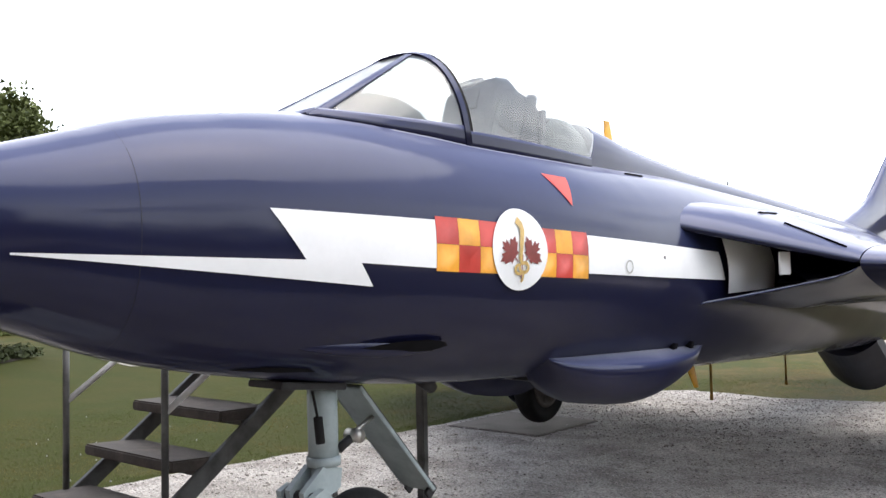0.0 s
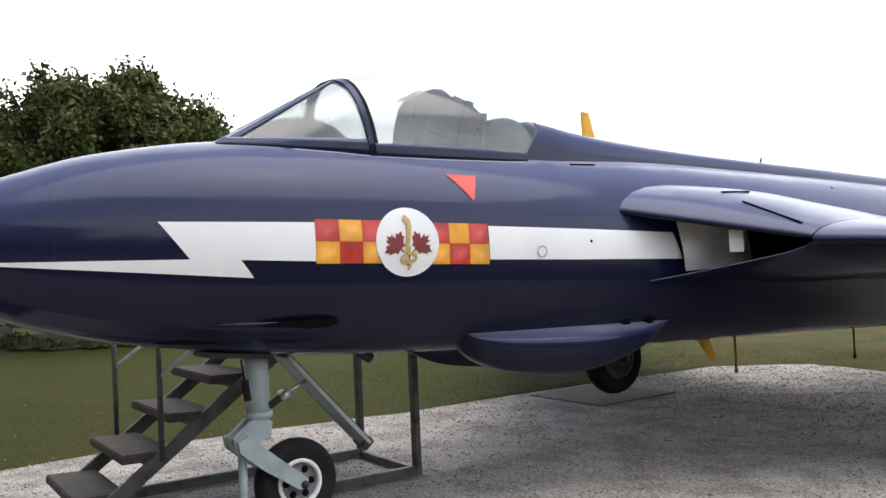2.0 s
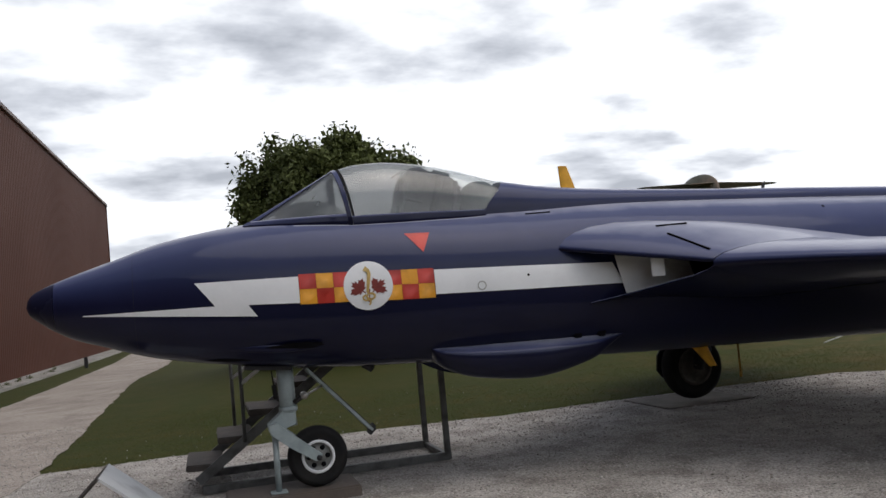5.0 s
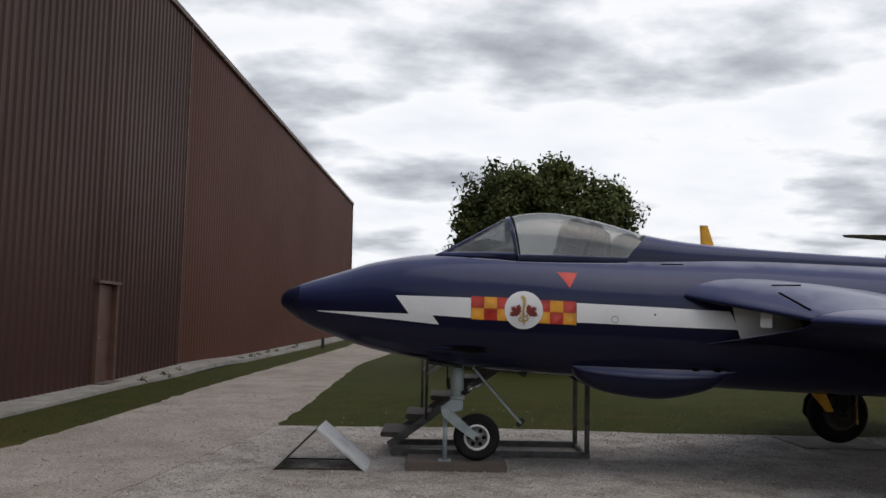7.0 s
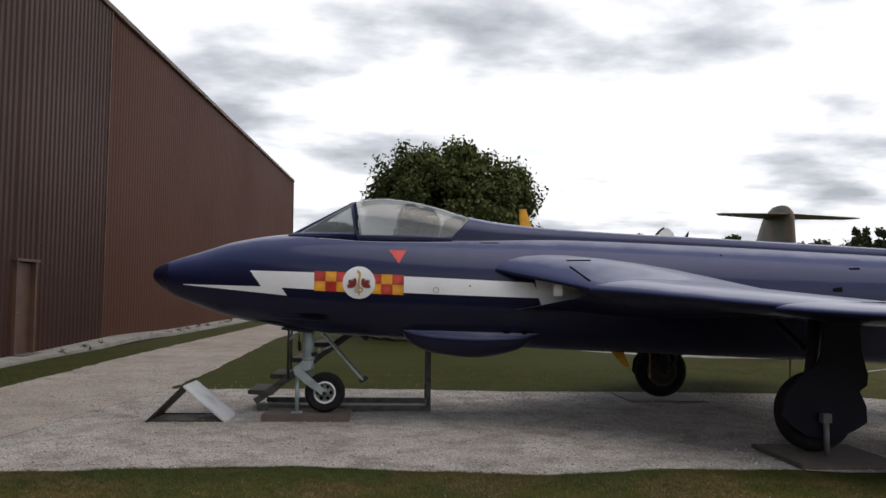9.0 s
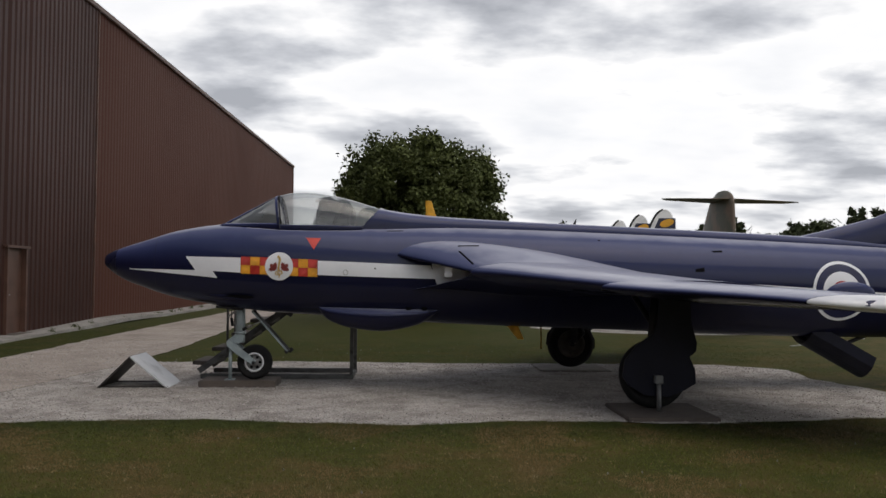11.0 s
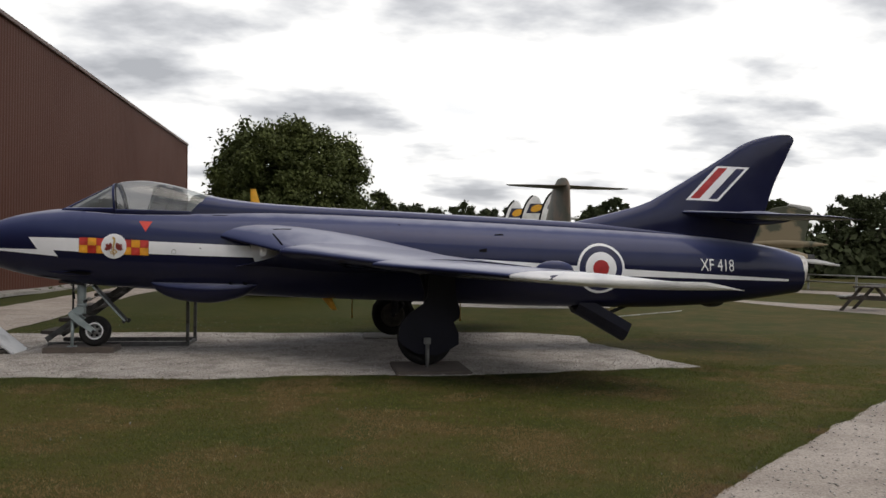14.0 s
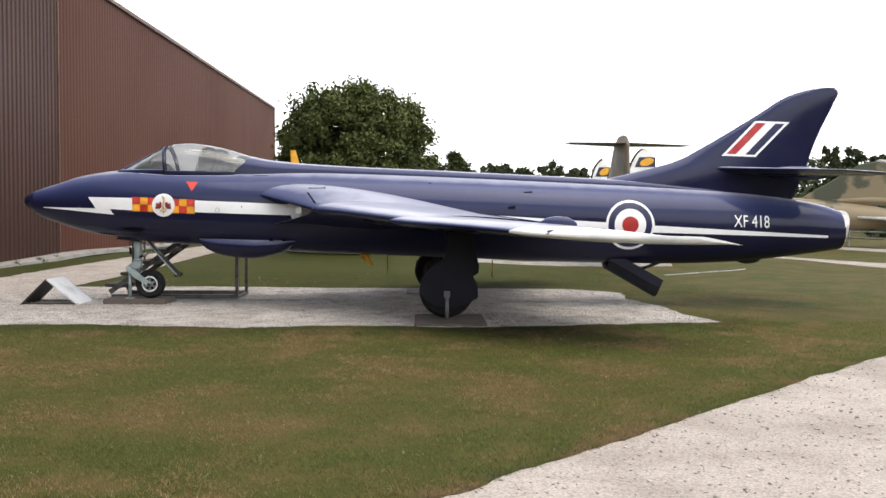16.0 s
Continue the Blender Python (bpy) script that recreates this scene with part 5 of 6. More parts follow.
rod("shock_link", (1.90, -0.05, 0.78), (2.0, -0.06, 0.84), 0.02, dark_metal, leg)
rod("link_eye", (1.985, -0.10, 0.83), (1.985, -0.02, 0.83), 0.03, bare_metal, leg)
rod("brake_pipe", (1.745, -0.06, 1.05), (1.752, -0.085, 0.93), 0.006, rubber, leg)
rod("oleo_pipe", (1.752, -0.085, 0.94), (1.765, -0.085, 0.83), 0.020, rubber, leg)
wheel("nose_wheel", (2.06, 0, 0.338), 0.240, 0.15, jet, 0.13, "black nose tyre", holes=True)
box("leg_bay_lip", (1.72, 0, 1.075), (0.36, 0.22, 0.03), dark_metal, jet, "dark lip of the wheel bay", pose(0, 0, 0, 0, 6, 0))
# dark of the wheel bay recess painted on the hull as a flat shape
for side in (-1, 1):
    decal("bay_edge", [(1.24, 1.186), (1.36, 1.190), (1.54, 1.170), (1.60, 1.152), (1.44, 1.160), (1.30, 1.176)], duct_dark, jet, 0.006, "dark edge of the nose wheel bay", side=side, step=0.06)
# nose door: a channel hanging aft, slanted
dm = pose(0, 0, 0, 0, 48, 0)
nd = box("nose_door", (2.265, 0.03, 0.765), (0.74, 0.20, 0.022), gear_grey, jet, "pale grey hanging nose leg door", dm, 0.004)
for yy in (-0.07, 0.13):
    box("door_flange", (2.262, yy, 0.762), (0.70, 0.012, 0.020), gear_grey, nd, m=dm, bevel=0.003)
# shaded inner face of the door put in as a dark plate
box("door_back", (2.2755, 0.03, 0.7745), (0.73, 0.19, 0.006), dark_metal, nd, "dark plate for the shade on the inner face", dm, 0.001)
rod("door_rod", (1.93, -0.03, 0.80), (2.16, -0.02, 0.90), 0.011, bare_metal, nd)
for x in (2.50, 2.53):
    box("door_hook", (x, 0.03 - 0.08 if x < 2.52 else 0.11, 0.49), (0.05, 0.02, 0.07), dark_metal, nd, m=dm, bevel=0.003)
rod("belly_probe", (2.49, -0.02, 1.03), (2.56, -0.02, 0.975), 0.040, dark_metal, jet, "dark belly fitting", r2=0.030)
plate("belly_flap", [(3.02, 0.985), (3.45, 0.97), (3.62, 0.92), (3.40, 0.93)], -0.10, 0.10, dark_metal, jet)

DOOR = [(6.95, 1.40), (7.29, 1.38), (7.31, 1.02), (7.37, 0.80), (7.36, 0.70), (7.285, 0.645), (7.35, 0.50), (7.355, 0.35), (7.24, 0.28), (7.05, 0.20), (6.78, 0.22)]
DOOR += [(6.60, 0.33), (6.535, 0.42), (6.56, 0.60), (6.69, 0.77), (6.88, 0.90), (6.93, 1.02)]
for side, dx, dy in ((-1, 0.0, -0.10), (1, -0.09, -0.15)):
    ml = rod("main_leg", (7.0 + dx, side * (2.26 + dy), 1.36), (6.94 + dx, side * (2.22 + dy), 0.46), 0.065, dark_metal, jet, "main undercarriage leg", seg=20)
    rod("sliding_tube", (6.95 + dx, side * (2.22 + dy), 0.70), (6.93 + dx, side * (2.22 + dy), 0.45), 0.045, bare_metal, ml)
    rod("side_stay", (6.98 + dx, side * (2.22 + dy), 0.95), (6.95 + dx, side * 1.35, 1.30), 0.032, dark_metal, ml)
    rod("torque_link", (7.02 + dx, side * (2.24 + dy), 0.82), (7.12 + dx, side * (2.24 + dy), 0.62), 0.022, dark_metal, ml)
    rod("torque_link", (7.12 + dx, side * (2.24 + dy), 0.62), (6.98 + dx, side * (2.24 + dy), 0.48), 0.022, dark_metal, ml)
    wheel("main_wheel", (6.92 + dx, side * (2.36 + dy), 0.437), 0.385, 0.20, jet, 0.22, "black main tyre", rim=dark_metal if side < 0 else dusty_rim)
    rod("main_axle", (6.92 + dx, side * (2.15 + dy), 0.437), (6.92 + dx, side * (2.44 + dy), 0.437), 0.035, dark_metal, ml)
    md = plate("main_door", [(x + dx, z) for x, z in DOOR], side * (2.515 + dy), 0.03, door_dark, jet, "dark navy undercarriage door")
    plate("door_rib", [(7.0 + dx, 1.30), (7.25 + dx, 1.29), (7.24 + dx, 0.75), (7.08 + dx, 0.70)], side * (2.49 + dy), 0.02, dark_metal, md)

# ---- things round the jet ----
tagged(box("nose_slab", (1.85, 0.09, 0.049), (1.03, 0.56, 0.098), slab_mat, bevel=0.012), "weathered brown slab under the nose wheel", "slab", "wheel slabs")
tagged(box("main_slab", (6.96, -2.40, 0.028), (0.98, 1.10, 0.052), slab_mat, bevel=0.01), "weathered brown slab under a main wheel", "slab", "wheel slabs")
tagged(box("main_slab", (6.86, 2.45, 0.014), (1.15, 1.15, 0.024), pale_slab, bevel=0.02), "pale brown slab nearly flush with the gravel", "slab", "wheel slabs")
prop = empty("support_post", "thin grey steel post propping the nose leg", "support post", "support posts", (1.735, -0.05, 0.098))
rod("post", (1.735, -0.05, 0.101), (1.735, -0.05, 0.60), 0.024, gear_grey, prop)
box("foot_plate", (1.735, -0.05, 0.105), (0.13, 0.13, 0.012), gear_grey, prop)
prop = empty("support_post", "grey steel post beside the main wheel", "support post", "support posts", (6.92, -2.50, 0.055))
rod("post", (6.92, -2.50, 0.056), (6.92, -2.50, 0.37), 0.026, galv, prop)
box("head", (6.92, -2.485, 0.40), (0.085, 0.09, 0.085), galv, prop)


def sign():
    """A low tent-shaped sign of two plates on the gravel."""
    s = empty("info_sign", "low tent-shaped grey metal sign standing on gravel", "sign", at=(0.47, 0.08, 0.012))
    ya, yb, apex = -0.27, 0.42, 0.43
    for name, x0, x1, material, label in (("front_plate", 0.455, 0.955, sign_metal, "pale grey sheet face"), ("back_plate", 0.445, 0.03, sign_back, "dark back plate")):
        t = 0.018
        dx, dz = x1 - x0, 0.016 - apex
        n = Vector((-dz, 0, dx)).normalized() * (t if dx > 0 else -t)
        bm = bmesh.new()
        q = [Vector((x0, ya, apex)), Vector((x1, ya, 0.016)), Vector((x1, yb, 0.016)), Vector((x0, yb, apex))]
        vs = [bm.verts.new(p) for p in q] + [bm.verts.new(p - n) for p in q]
        for f in ((0, 1, 2, 3), (7, 6, 5, 4), (0, 4, 5, 1), (1, 5, 6, 2), (2, 6, 7, 3), (3, 7, 4, 0)):
            bm.faces.new([vs[i] for i in f])
        part(name, bm, material, s, label)
    for y in (ya + 0.04, yb - 0.04):
        rod("ground_bar", (0.06, y, 0.024), (0.95, y, 0.024), 0.008, sign_back, s, seg=8)
    return s


sign()


def steps():
    """Access steps of welded angle iron with plank treads."""
    s = empty("access_steps", "dark steel access steps with weathered plank treads", "steps", at=(2.2, 1.15, 0))
    for y in (0.74, 1.57):
        bar("stringer", (1.12, y, 0.13), (2.42, y, 1.08), 0.035, 0.085, dark_steel, s)
        bar("base_rail", (1.15, y, 0.058), (3.36, y, 0.058), 0.055, 0.07, dark_steel, s)
        bar("rear_post", (3.33, y, 0.03), (3.33, y, 1.16), 0.05, 0.06, dark_steel, s, up=(0, 1, 0))
        bar("deck_rail", (2.35, y, 1.13), (3.36, y, 1.13), 0.05, 0.06, dark_steel, s)
    bar("cross_rail", (3.33, 0.74, 0.05), (3.33, 1.57, 0.05), 0.05, 0.05, dark_steel, s)
    bar("cross_rail", (3.33, 0.74, 1.13), (3.33, 1.57, 1.13), 0.05, 0.05, dark_steel, s)
    for x, y, z in ((1.47, 1.55, 0.38), (1.53, 0.72, 0.42)):
        rod("rail_post", (x, y, z), (x, y, 1.42), 0.017, dark_steel, s)
        rod("hand_rail", (x, y, 0.92), (x + 0.95, y, 1.59), 0.016, fence_white, s)
    for k in range(5):
        x, z = 1.03 + 0.275 * k, 0.242 + 0.205 * k
        t = box("tread", (x + 0.15, 1.155, z), (0.31, 0.82, 0.055), old_wood, s, "weathered dark plank tread", pose(0, 0, 0, 0, 3 - 2 * (k % 2), 0), 0.008)
        bar("tread_bracket", (x + 0.17, 0.78, z - 0.045), (x + 0.17, 1.53, z - 0.045), 0.05, 0.035, dark_steel, t)
    for k in range(3):
        box("deck_board", (2.56 + 0.30 * k, 1.155, 1.185), (0.28, 0.86, 0.035), old_wood, s, bevel=0.006)
    return s


steps()


for x, z0, z1 in ((6.0, 0.86, 0.53), (7.76, 0.80, 0.48)):
    mast = rod("belly_mast", (x, 0, z0), (x, 0, z1), 0.010, stake_paint, jet, "thin dull yellow rod under the belly", seg=10)
    rod("mast_foot", (x, 0, z1 + 0.05), (x, 0, z1), 0.014, stake_paint, mast, seg=10)


# ---- trees ----
def tree(name, at, height, crown_r, crown_z, leaves, leaf, seed, label, material, trunk_r=0.17, clumps_n=210, wide=(1.0, 1.0), flat=1.0):
    """Tapered trunk, forked limbs and a crown of leaf clumps."""
    rnd = np.random.RandomState(seed)
    x0, y0 = at
    z0 = ground_z(x0, y0)
    t = empty(name, label, "tree", at=(x0, y0, z0))
    bm = bmesh.new()
    top = z0 + crown_z
    add_rod(bm, (x0, y0, z0 - 0.1), (x0 + 0.05, y0, top), trunk_r, trunk_r * 0.6, 10)
    for k in range(9):
        a = 2 * math.pi * k / 9 + rnd.uniform(-0.3, 0.3)
        r = crown_r * rnd.uniform(0.35, 0.62)
        mid = Vector((x0 + 0.4 * r * math.cos(a), y0 + 0.4 * r * math.sin(a), top + rnd.uniform(0.1, 0.5) * (height - crown_z)))
        end = Vector((x0 + r * math.cos(a), y0 + r * math.sin(a), top + rnd.uniform(0.2, 0.75) * (height - crown_z)))
        add_rod(bm, (x0 + 0.03, y0, top - rnd.uniform(0.0, 0.4)), mid, trunk_r * 0.42, trunk_r * 0.3, 7)
        add_rod(bm, mid, end, trunk_r * 0.3, trunk_r * 0.1, 6)
    part("trunk", bm, bark, t, "grey-brown trunk and limbs", smooth=True)
    zc = z0 + crown_z + (height - crown_z) * 0.40
    rz_up, rz_dn = z0 + height - zc, zc - (z0 + crown_z * 0.72)
    verts, faces = [], []
    per = leaves // clumps_n
    boughs = max(8, clumps_n // 4)
    for k in range(clumps_n):
        # clumps gather in boughs, with gaps between them
        g = k % boughs
        uz = 1 - 1.86 * (g + 0.5) / boughs
        ua = 2.39996 * g + 0.5 * math.sin(seed + 1.7 * g)
        u = np.array([math.sqrt(1 - uz * uz) * math.cos(ua), math.sqrt(1 - uz * uz) * math.sin(ua), math.copysign(abs(uz) ** flat, uz)])
        r = (0.86 + 0.05 * math.sin(5.3 * g + seed)) * (1.0 if k < 3 * boughs else rnd.uniform(0.35, 0.8))
        c = np.array([x0, y0, zc]) + u * r * np.array([crown_r * wide[0], crown_r * wide[1], rz_up if u[2] > 0 else rz_dn])
        c = c + rnd.normal(size=3) * np.array([0.085, 0.085, 0.07]) * crown_r
        rad = rnd.uniform(0.08, 0.17) * crown_r
        d = rnd.normal(size=(per, 3))
        d /= np.linalg.norm(d, axis=1)[:, None]
        p = c + d * (rad * rnd.uniform(0.2, 1.15, size=(per, 1)))
        a = rnd.normal(size=(per, 3))
        a[:, 2] -= 0.5
        a /= np.linalg.norm(a, axis=1)[:, None]
        b = np.cross(a, d + rnd.normal(scale=0.6, size=(per, 3)))
        b /= np.linalg.norm(b, axis=1)[:, None] + 1e-9
        ln = leaf * rnd.uniform(0.6, 1.35, size=(per, 1))
        q = np.stack([p, p + a * ln * 0.5 + b * ln * 0.33, p + a * ln, p + a * ln * 0.5 - b * ln * 0.33], 1)
        base = len(verts)
        verts += q.reshape(-1, 3).tolist()
        faces += [(base + 4 * i, base + 4 * i + 1, base + 4 * i + 2, base + 4 * i + 3) for i in range(per)]
    raw("crown", verts, faces, material, t, "dense mid-green foliage", smooth=False)
    return t


tree("tree", (4.42, 13.82), 5.24, 2.50, 1.15, 110000, 0.115, 5, "broad round-crowned green tree on the lawn", leaf_mat, clumps_n=720, flat=0.78)
tree("tree", (7.85, 29.0), 4.75, 1.65, 1.2, 16000, 0.16, 11, "smaller bushy green tree farther off", leaf_mat, 0.12, 60)

# ---- distance ----
def far_tree(x, y, h, r, seed, label="dark green tree at the edge of the field", leaves=2600, leaf=0.55):
    return tree("tree", (x, y), h, r, h * 0.22, leaves, leaf, seed, label, far_leaf, 0.25, 130, (1.2, 1.2), 0.42)


frnd = np.random.RandomState(4)
for k, (x, y, h, r) in enumerate(((10.3, 108, 8.1, 3.4), (17.7, 108, 8.3, 3.0), (24.7, 108, 8.3, 3.8), (31.2, 108, 8.2, 2.6), (38, 110, 7.9, 3.0), (45.5, 108, 8.0, 2.6), (55, 112, 7.6, 4.5), (0.5, 108, 7.0, 5.0), (64, 105, 8.5, 6.0))):
    far_tree(x, y, h + 0.05, 1.2 * r, 20 + k, leaves=13000, leaf=0.36)
for k, (x, y, h, r) in enumerate(((30.2, 62, 6.4, 1.2), (32.0, 62, 7.3, 1.2), (39.4, 62, 6.8, 2.0), (44.7, 62, 8.3, 1.9), (48.0, 62, 7.6, 0.9), (56, 62, 8.0, 2.6), (61, 62, 8.4, 3.4), (67, 62, 9.0, 4.0), (74, 66, 9.0, 5.0))):
    far_tree(x, y, h - 0.6, r, 40 + k, "dense dark green tree behind the field", 7000, 0.30)
for k, (x, y, h, r) in enumerate(((40.2, 39.5, 4.7, 1.3), (42.4, 38.6, 5.7, 1.7), (45.6, 38.0, 5.4, 2.0), (49.4, 37.2, 5.8, 2.2), (53.6, 36.4, 6.0, 2.4))):
    far_tree(x, y, h, r, 60 + k, "dense dark green tree beyond the parked jets", 14000, 0.20)


def shrubs(name, spots, material, label, leaf=0.16, per=420):
    """Low bushes, joined."""
    rnd = np.random.RandomState(9)
    verts, faces = [], []
    for x, y, r, h in spots:
        z = ground_z(x, y)
        d = rnd.normal(size=(per, 3))
        d[:, 2] = abs(d[:, 2])
        d /= np.linalg.norm(d, axis=1)[:, None]
        p = np.array([x, y, z]) + d * np.array([r, r, h]) * rnd.uniform(0.45, 1.05, size=(per, 1))
        a = rnd.normal(size=(per, 3))
        a /= np.linalg.norm(a, axis=1)[:, None]
        b = np.cross(a, d)
        ln = leaf * rnd.uniform(0.6, 1.3, size=(per, 1))
        q = np.stack([p, p + a * ln * 0.5 + b * ln * 0.4, p + a * ln, p + a * ln * 0.5 - b * ln * 0.4], 1)
        q[:, :, 2] = np.maximum(q[:, :, 2], z)
        base = len(verts)
        verts += q.reshape(-1, 3).tolist()
        faces += [(base + 4 * i, base + 4 * i + 1, base + 4 * i + 2, base + 4 * i + 3) for i in range(per)]
    return tagged(raw(name, verts, faces, material, smooth=False), label, "shrubs", kind="stuff")


patch("planting_bed", [(4.4 + 2.1 * math.cos(a), 13.6 + 1.5 * math.sin(a)) for a in np.linspace(0, 2 * math.pi, 25)[:-1]], soil_mat, 0.012, "dark soil bed round the tree", "soil", a=0.1, step=0.3)
bed = [(4.4 + 1.9 * math.cos(a) * frnd.uniform(0.7, 1.0), 13.5 + 1.2 * math.sin(a), frnd.uniform(0.25, 0.5), frnd.uniform(0.10, 0.26)) for a in np.linspace(3.0, 6.4, 9)]
shrubs("bed_shrubs", bed, far_leaf, "low dark shrubs in the bed round the tree", 0.10, 500)
wp = box("marker_post", (-3.3, 28.6, ground_z(-3.3, 28.6) + 0.21), (0.13, 0.13, 0.44), dark_metal, bevel=0.02)
tagged(wp, "short dark marker post beside the path", "post")
blk = box("stone_block", (2.35, 14.0, ground_z(2.35, 14.0) + 0.17), (0.30, 0.30, 0.38), slab_mat, bevel=0.03)
tagged(blk, "rough grey-brown stone block on the lawn", "stone")
bed = [(4.6 + 1.15 * k + frnd.uniform(-0.3, 0.3), 25.5 + frnd.uniform(-0.6, 0.8), frnd.uniform(0.7, 1.1), frnd.uniform(0.5, 1.1)) for k in range(8)]
shrubs("shrubs", bed, leaf_mat, "low dark green shrubs in a bed on the lawn")
weeds = [(-4.72 + 0.03 * k + frnd.uniform(-0.08, 0.08), 9.5 + 1.45 * k + frnd.uniform(-0.4, 0.4), frnd.uniform(0.07, 0.16), frnd.uniform(0.10, 0.24)) for k in range(14)]
shrubs("weeds", weeds, leaf_mat, "small weeds along the edge of the concrete strip", 0.06, 90)
hedge = [(3 + 2.4 * k, 100 + frnd.uniform(-2, 2), 2.6, frnd.uniform(3.0, 5.2)) for k in range(30)]
hedge += [(36.6 + 1.4 * k, 39.4 - 0.25 * k + frnd.uniform(-0.5, 0.5), 1.5, frnd.uniform(2.6, 3.8)) for k in range(14)]
hedge += [(31 + 2.2 * k, 56 + frnd.uniform(-1, 1), 2.6, frnd.uniform(4.2, 5.6)) for k in range(24)]
shrubs("hedgerow", hedge, far_leaf, "continuous dark hedgerow beyond the field", 0.6, 500)
# unseen trees behind the viewpoint, added to darken low reflections in the paint
belt = [(-80 + 5.5 * k, -56 + frnd.uniform(-3, 3), 4.6, frnd.uniform(9.0, 12.5)) for k in range(34)]
shrubs("tree_belt", belt, far_leaf, "unseen dark belt of trees added behind the lawn for reflections", 1.3, 600)


def tube(name, stations, material, parent, label="", n=20):
    """Round body along stations of (x, y, z, half width, half height)."""
    d = (Vector(stations[-1][:3]) - Vector(stations[0][:3])).normalized()
    side = d.cross(Vector((0, 0, 1))).normalized()
    rings = [[Vector((x, y, z)) + side * (w * math.cos(a)) + Vector((0, 0, h * math.sin(a))) for a in np.linspace(0, 2 * math.pi, n + 1)[:-1]] for x, y, z, w, h in stations]
    return loft(name, rings, material, parent, label, caps=True)


def slab_fin(name, pts, t, material, parent, label=""):
    """A thin tapered plate through corner points in space."""
    p = [Vector(q) for q in pts]
    n = (p[1] - p[0]).cross(p[2] - p[0]).normalized() * t / 2
    bm = bmesh.new()
    vs = [bm.verts.new(q + n) for q in p] + [bm.verts.new(q - n) for q in p]
    k = len(p)
    bm.faces.new(vs[:k])
    bm.faces.new(vs[k:][::-1])
    for i in range(k):
        j = (i + 1) % k
        bm.faces.new([vs[i], vs[k + i], vs[k + j], vs[j]])
    bmesh.ops.bevel(bm, geom=bm.edges[:], offset=t * 0.3, segments=1, affect="EDGES")
    return part(name, bm, material, parent, label)


def t_tail_jet(x, y):
    """Slim jet seen from behind: tailplane on top of the fin."""
    g = ground_z(x, y)
    j = empty("t_tail_jet", "drab olive and brown jet with a high tailplane", "aircraft", at=(x, y + 5, g))
    zc = g + 1.75
    tube("fuselage", [(x, y - 0.3, zc + 0.1, 0.42, 0.42), (x, y + 0.4, zc + 0.05, 0.5, 0.5), (x, y + 3, zc, 0.62, 0.66), (x, y + 6, zc, 0.9, 0.72), (x, y + 9, zc, 0.72, 0.7), (x, y + 12, zc, 0.42, 0.48), (x, y + 15.5, zc - 0.05, 0.04, 0.04)], olive, j)
    fin = []
    for u in (0, 0.2, 0.4, 0.6, 0.75, 0.82, 0.88, 0.93, 0.965, 0.985, 1.0):
        z = zc + 0.35 + (3.84 - zc - 0.35) * u
        le, te = y + 2.65 - 1.30 * u, y - 0.32 + 0.16 * u
        mid, cap = (le + te) / 2, math.sqrt(max(0.0, 1 - (max(0, u - 0.80) / 0.205) ** 2))
        le, te = mid + (le - mid) * cap, mid + (te - mid) * cap
        half = 0.17 * (1 - 0.5 * u)
        fin.append([(x + half * math.sin(a) * (1 if u < 0.99 else 0.4), (le + te) / 2 + (le - te) / 2 * math.cos(a), z) for a in np.linspace(0, 2 * math.pi, 17)[:-1]])
    loft("fin", fin, olive, j, caps=True)
    for s in (-1, 1):
        span, tip = (1.68, 3.60) if s < 0 else (1.95, 3.545)
        slab_fin("tailplane", [(x, y + 1.3, 3.58), (x + s * (span - 0.22), y + 0.80, tip + 0.003), (x + s * span, y + 0.42, tip), (x + s * (span - 0.15), y + 0.28, tip), (x, y - 0.05, 3.58)], 0.018, olive, j)
        slab_fin("wing", [(x + s * 0.6, y + 8.4, zc), (x + s * 3.3, y + 7.2, zc - 0.4), (x + s * 3.3, y + 5.9, zc - 0.4), (x + s * 0.6, y + 5.0, zc)], 0.09, olive, j)
        tyre = wheel("wheel", (x + s * 1.25, y + 6.4, g + 0.33), 0.32, 0.16, j, 0.17, "black tyre")
        rod("gear_leg", (x + s * 0.5, y + 6.4, zc - 0.4), (x + s * 1.2, y + 6.4, g + 0.33), 0.05, pale_grey, j)
    wheel("wheel", (x, y + 11.0, g + 0.27), 0.26, 0.12, j, 0.14, "black tyre")
    rod("gear_leg", (x, y + 11.0, zc - 0.3), (x, y + 11.0, g + 0.27), 0.04, pale_grey, j)
    lathe("tailpipe", [(0.40, 0.0), (0.40, -0.25), (0.34, -0.25), (0.30, 0.4), (0.01, 0.4)], (x, y - 0.3, zc + 0.1), (0, 1, 0), dark_metal, j, seg=24)
    return j


t_tail_jet(12.35, 9.6)


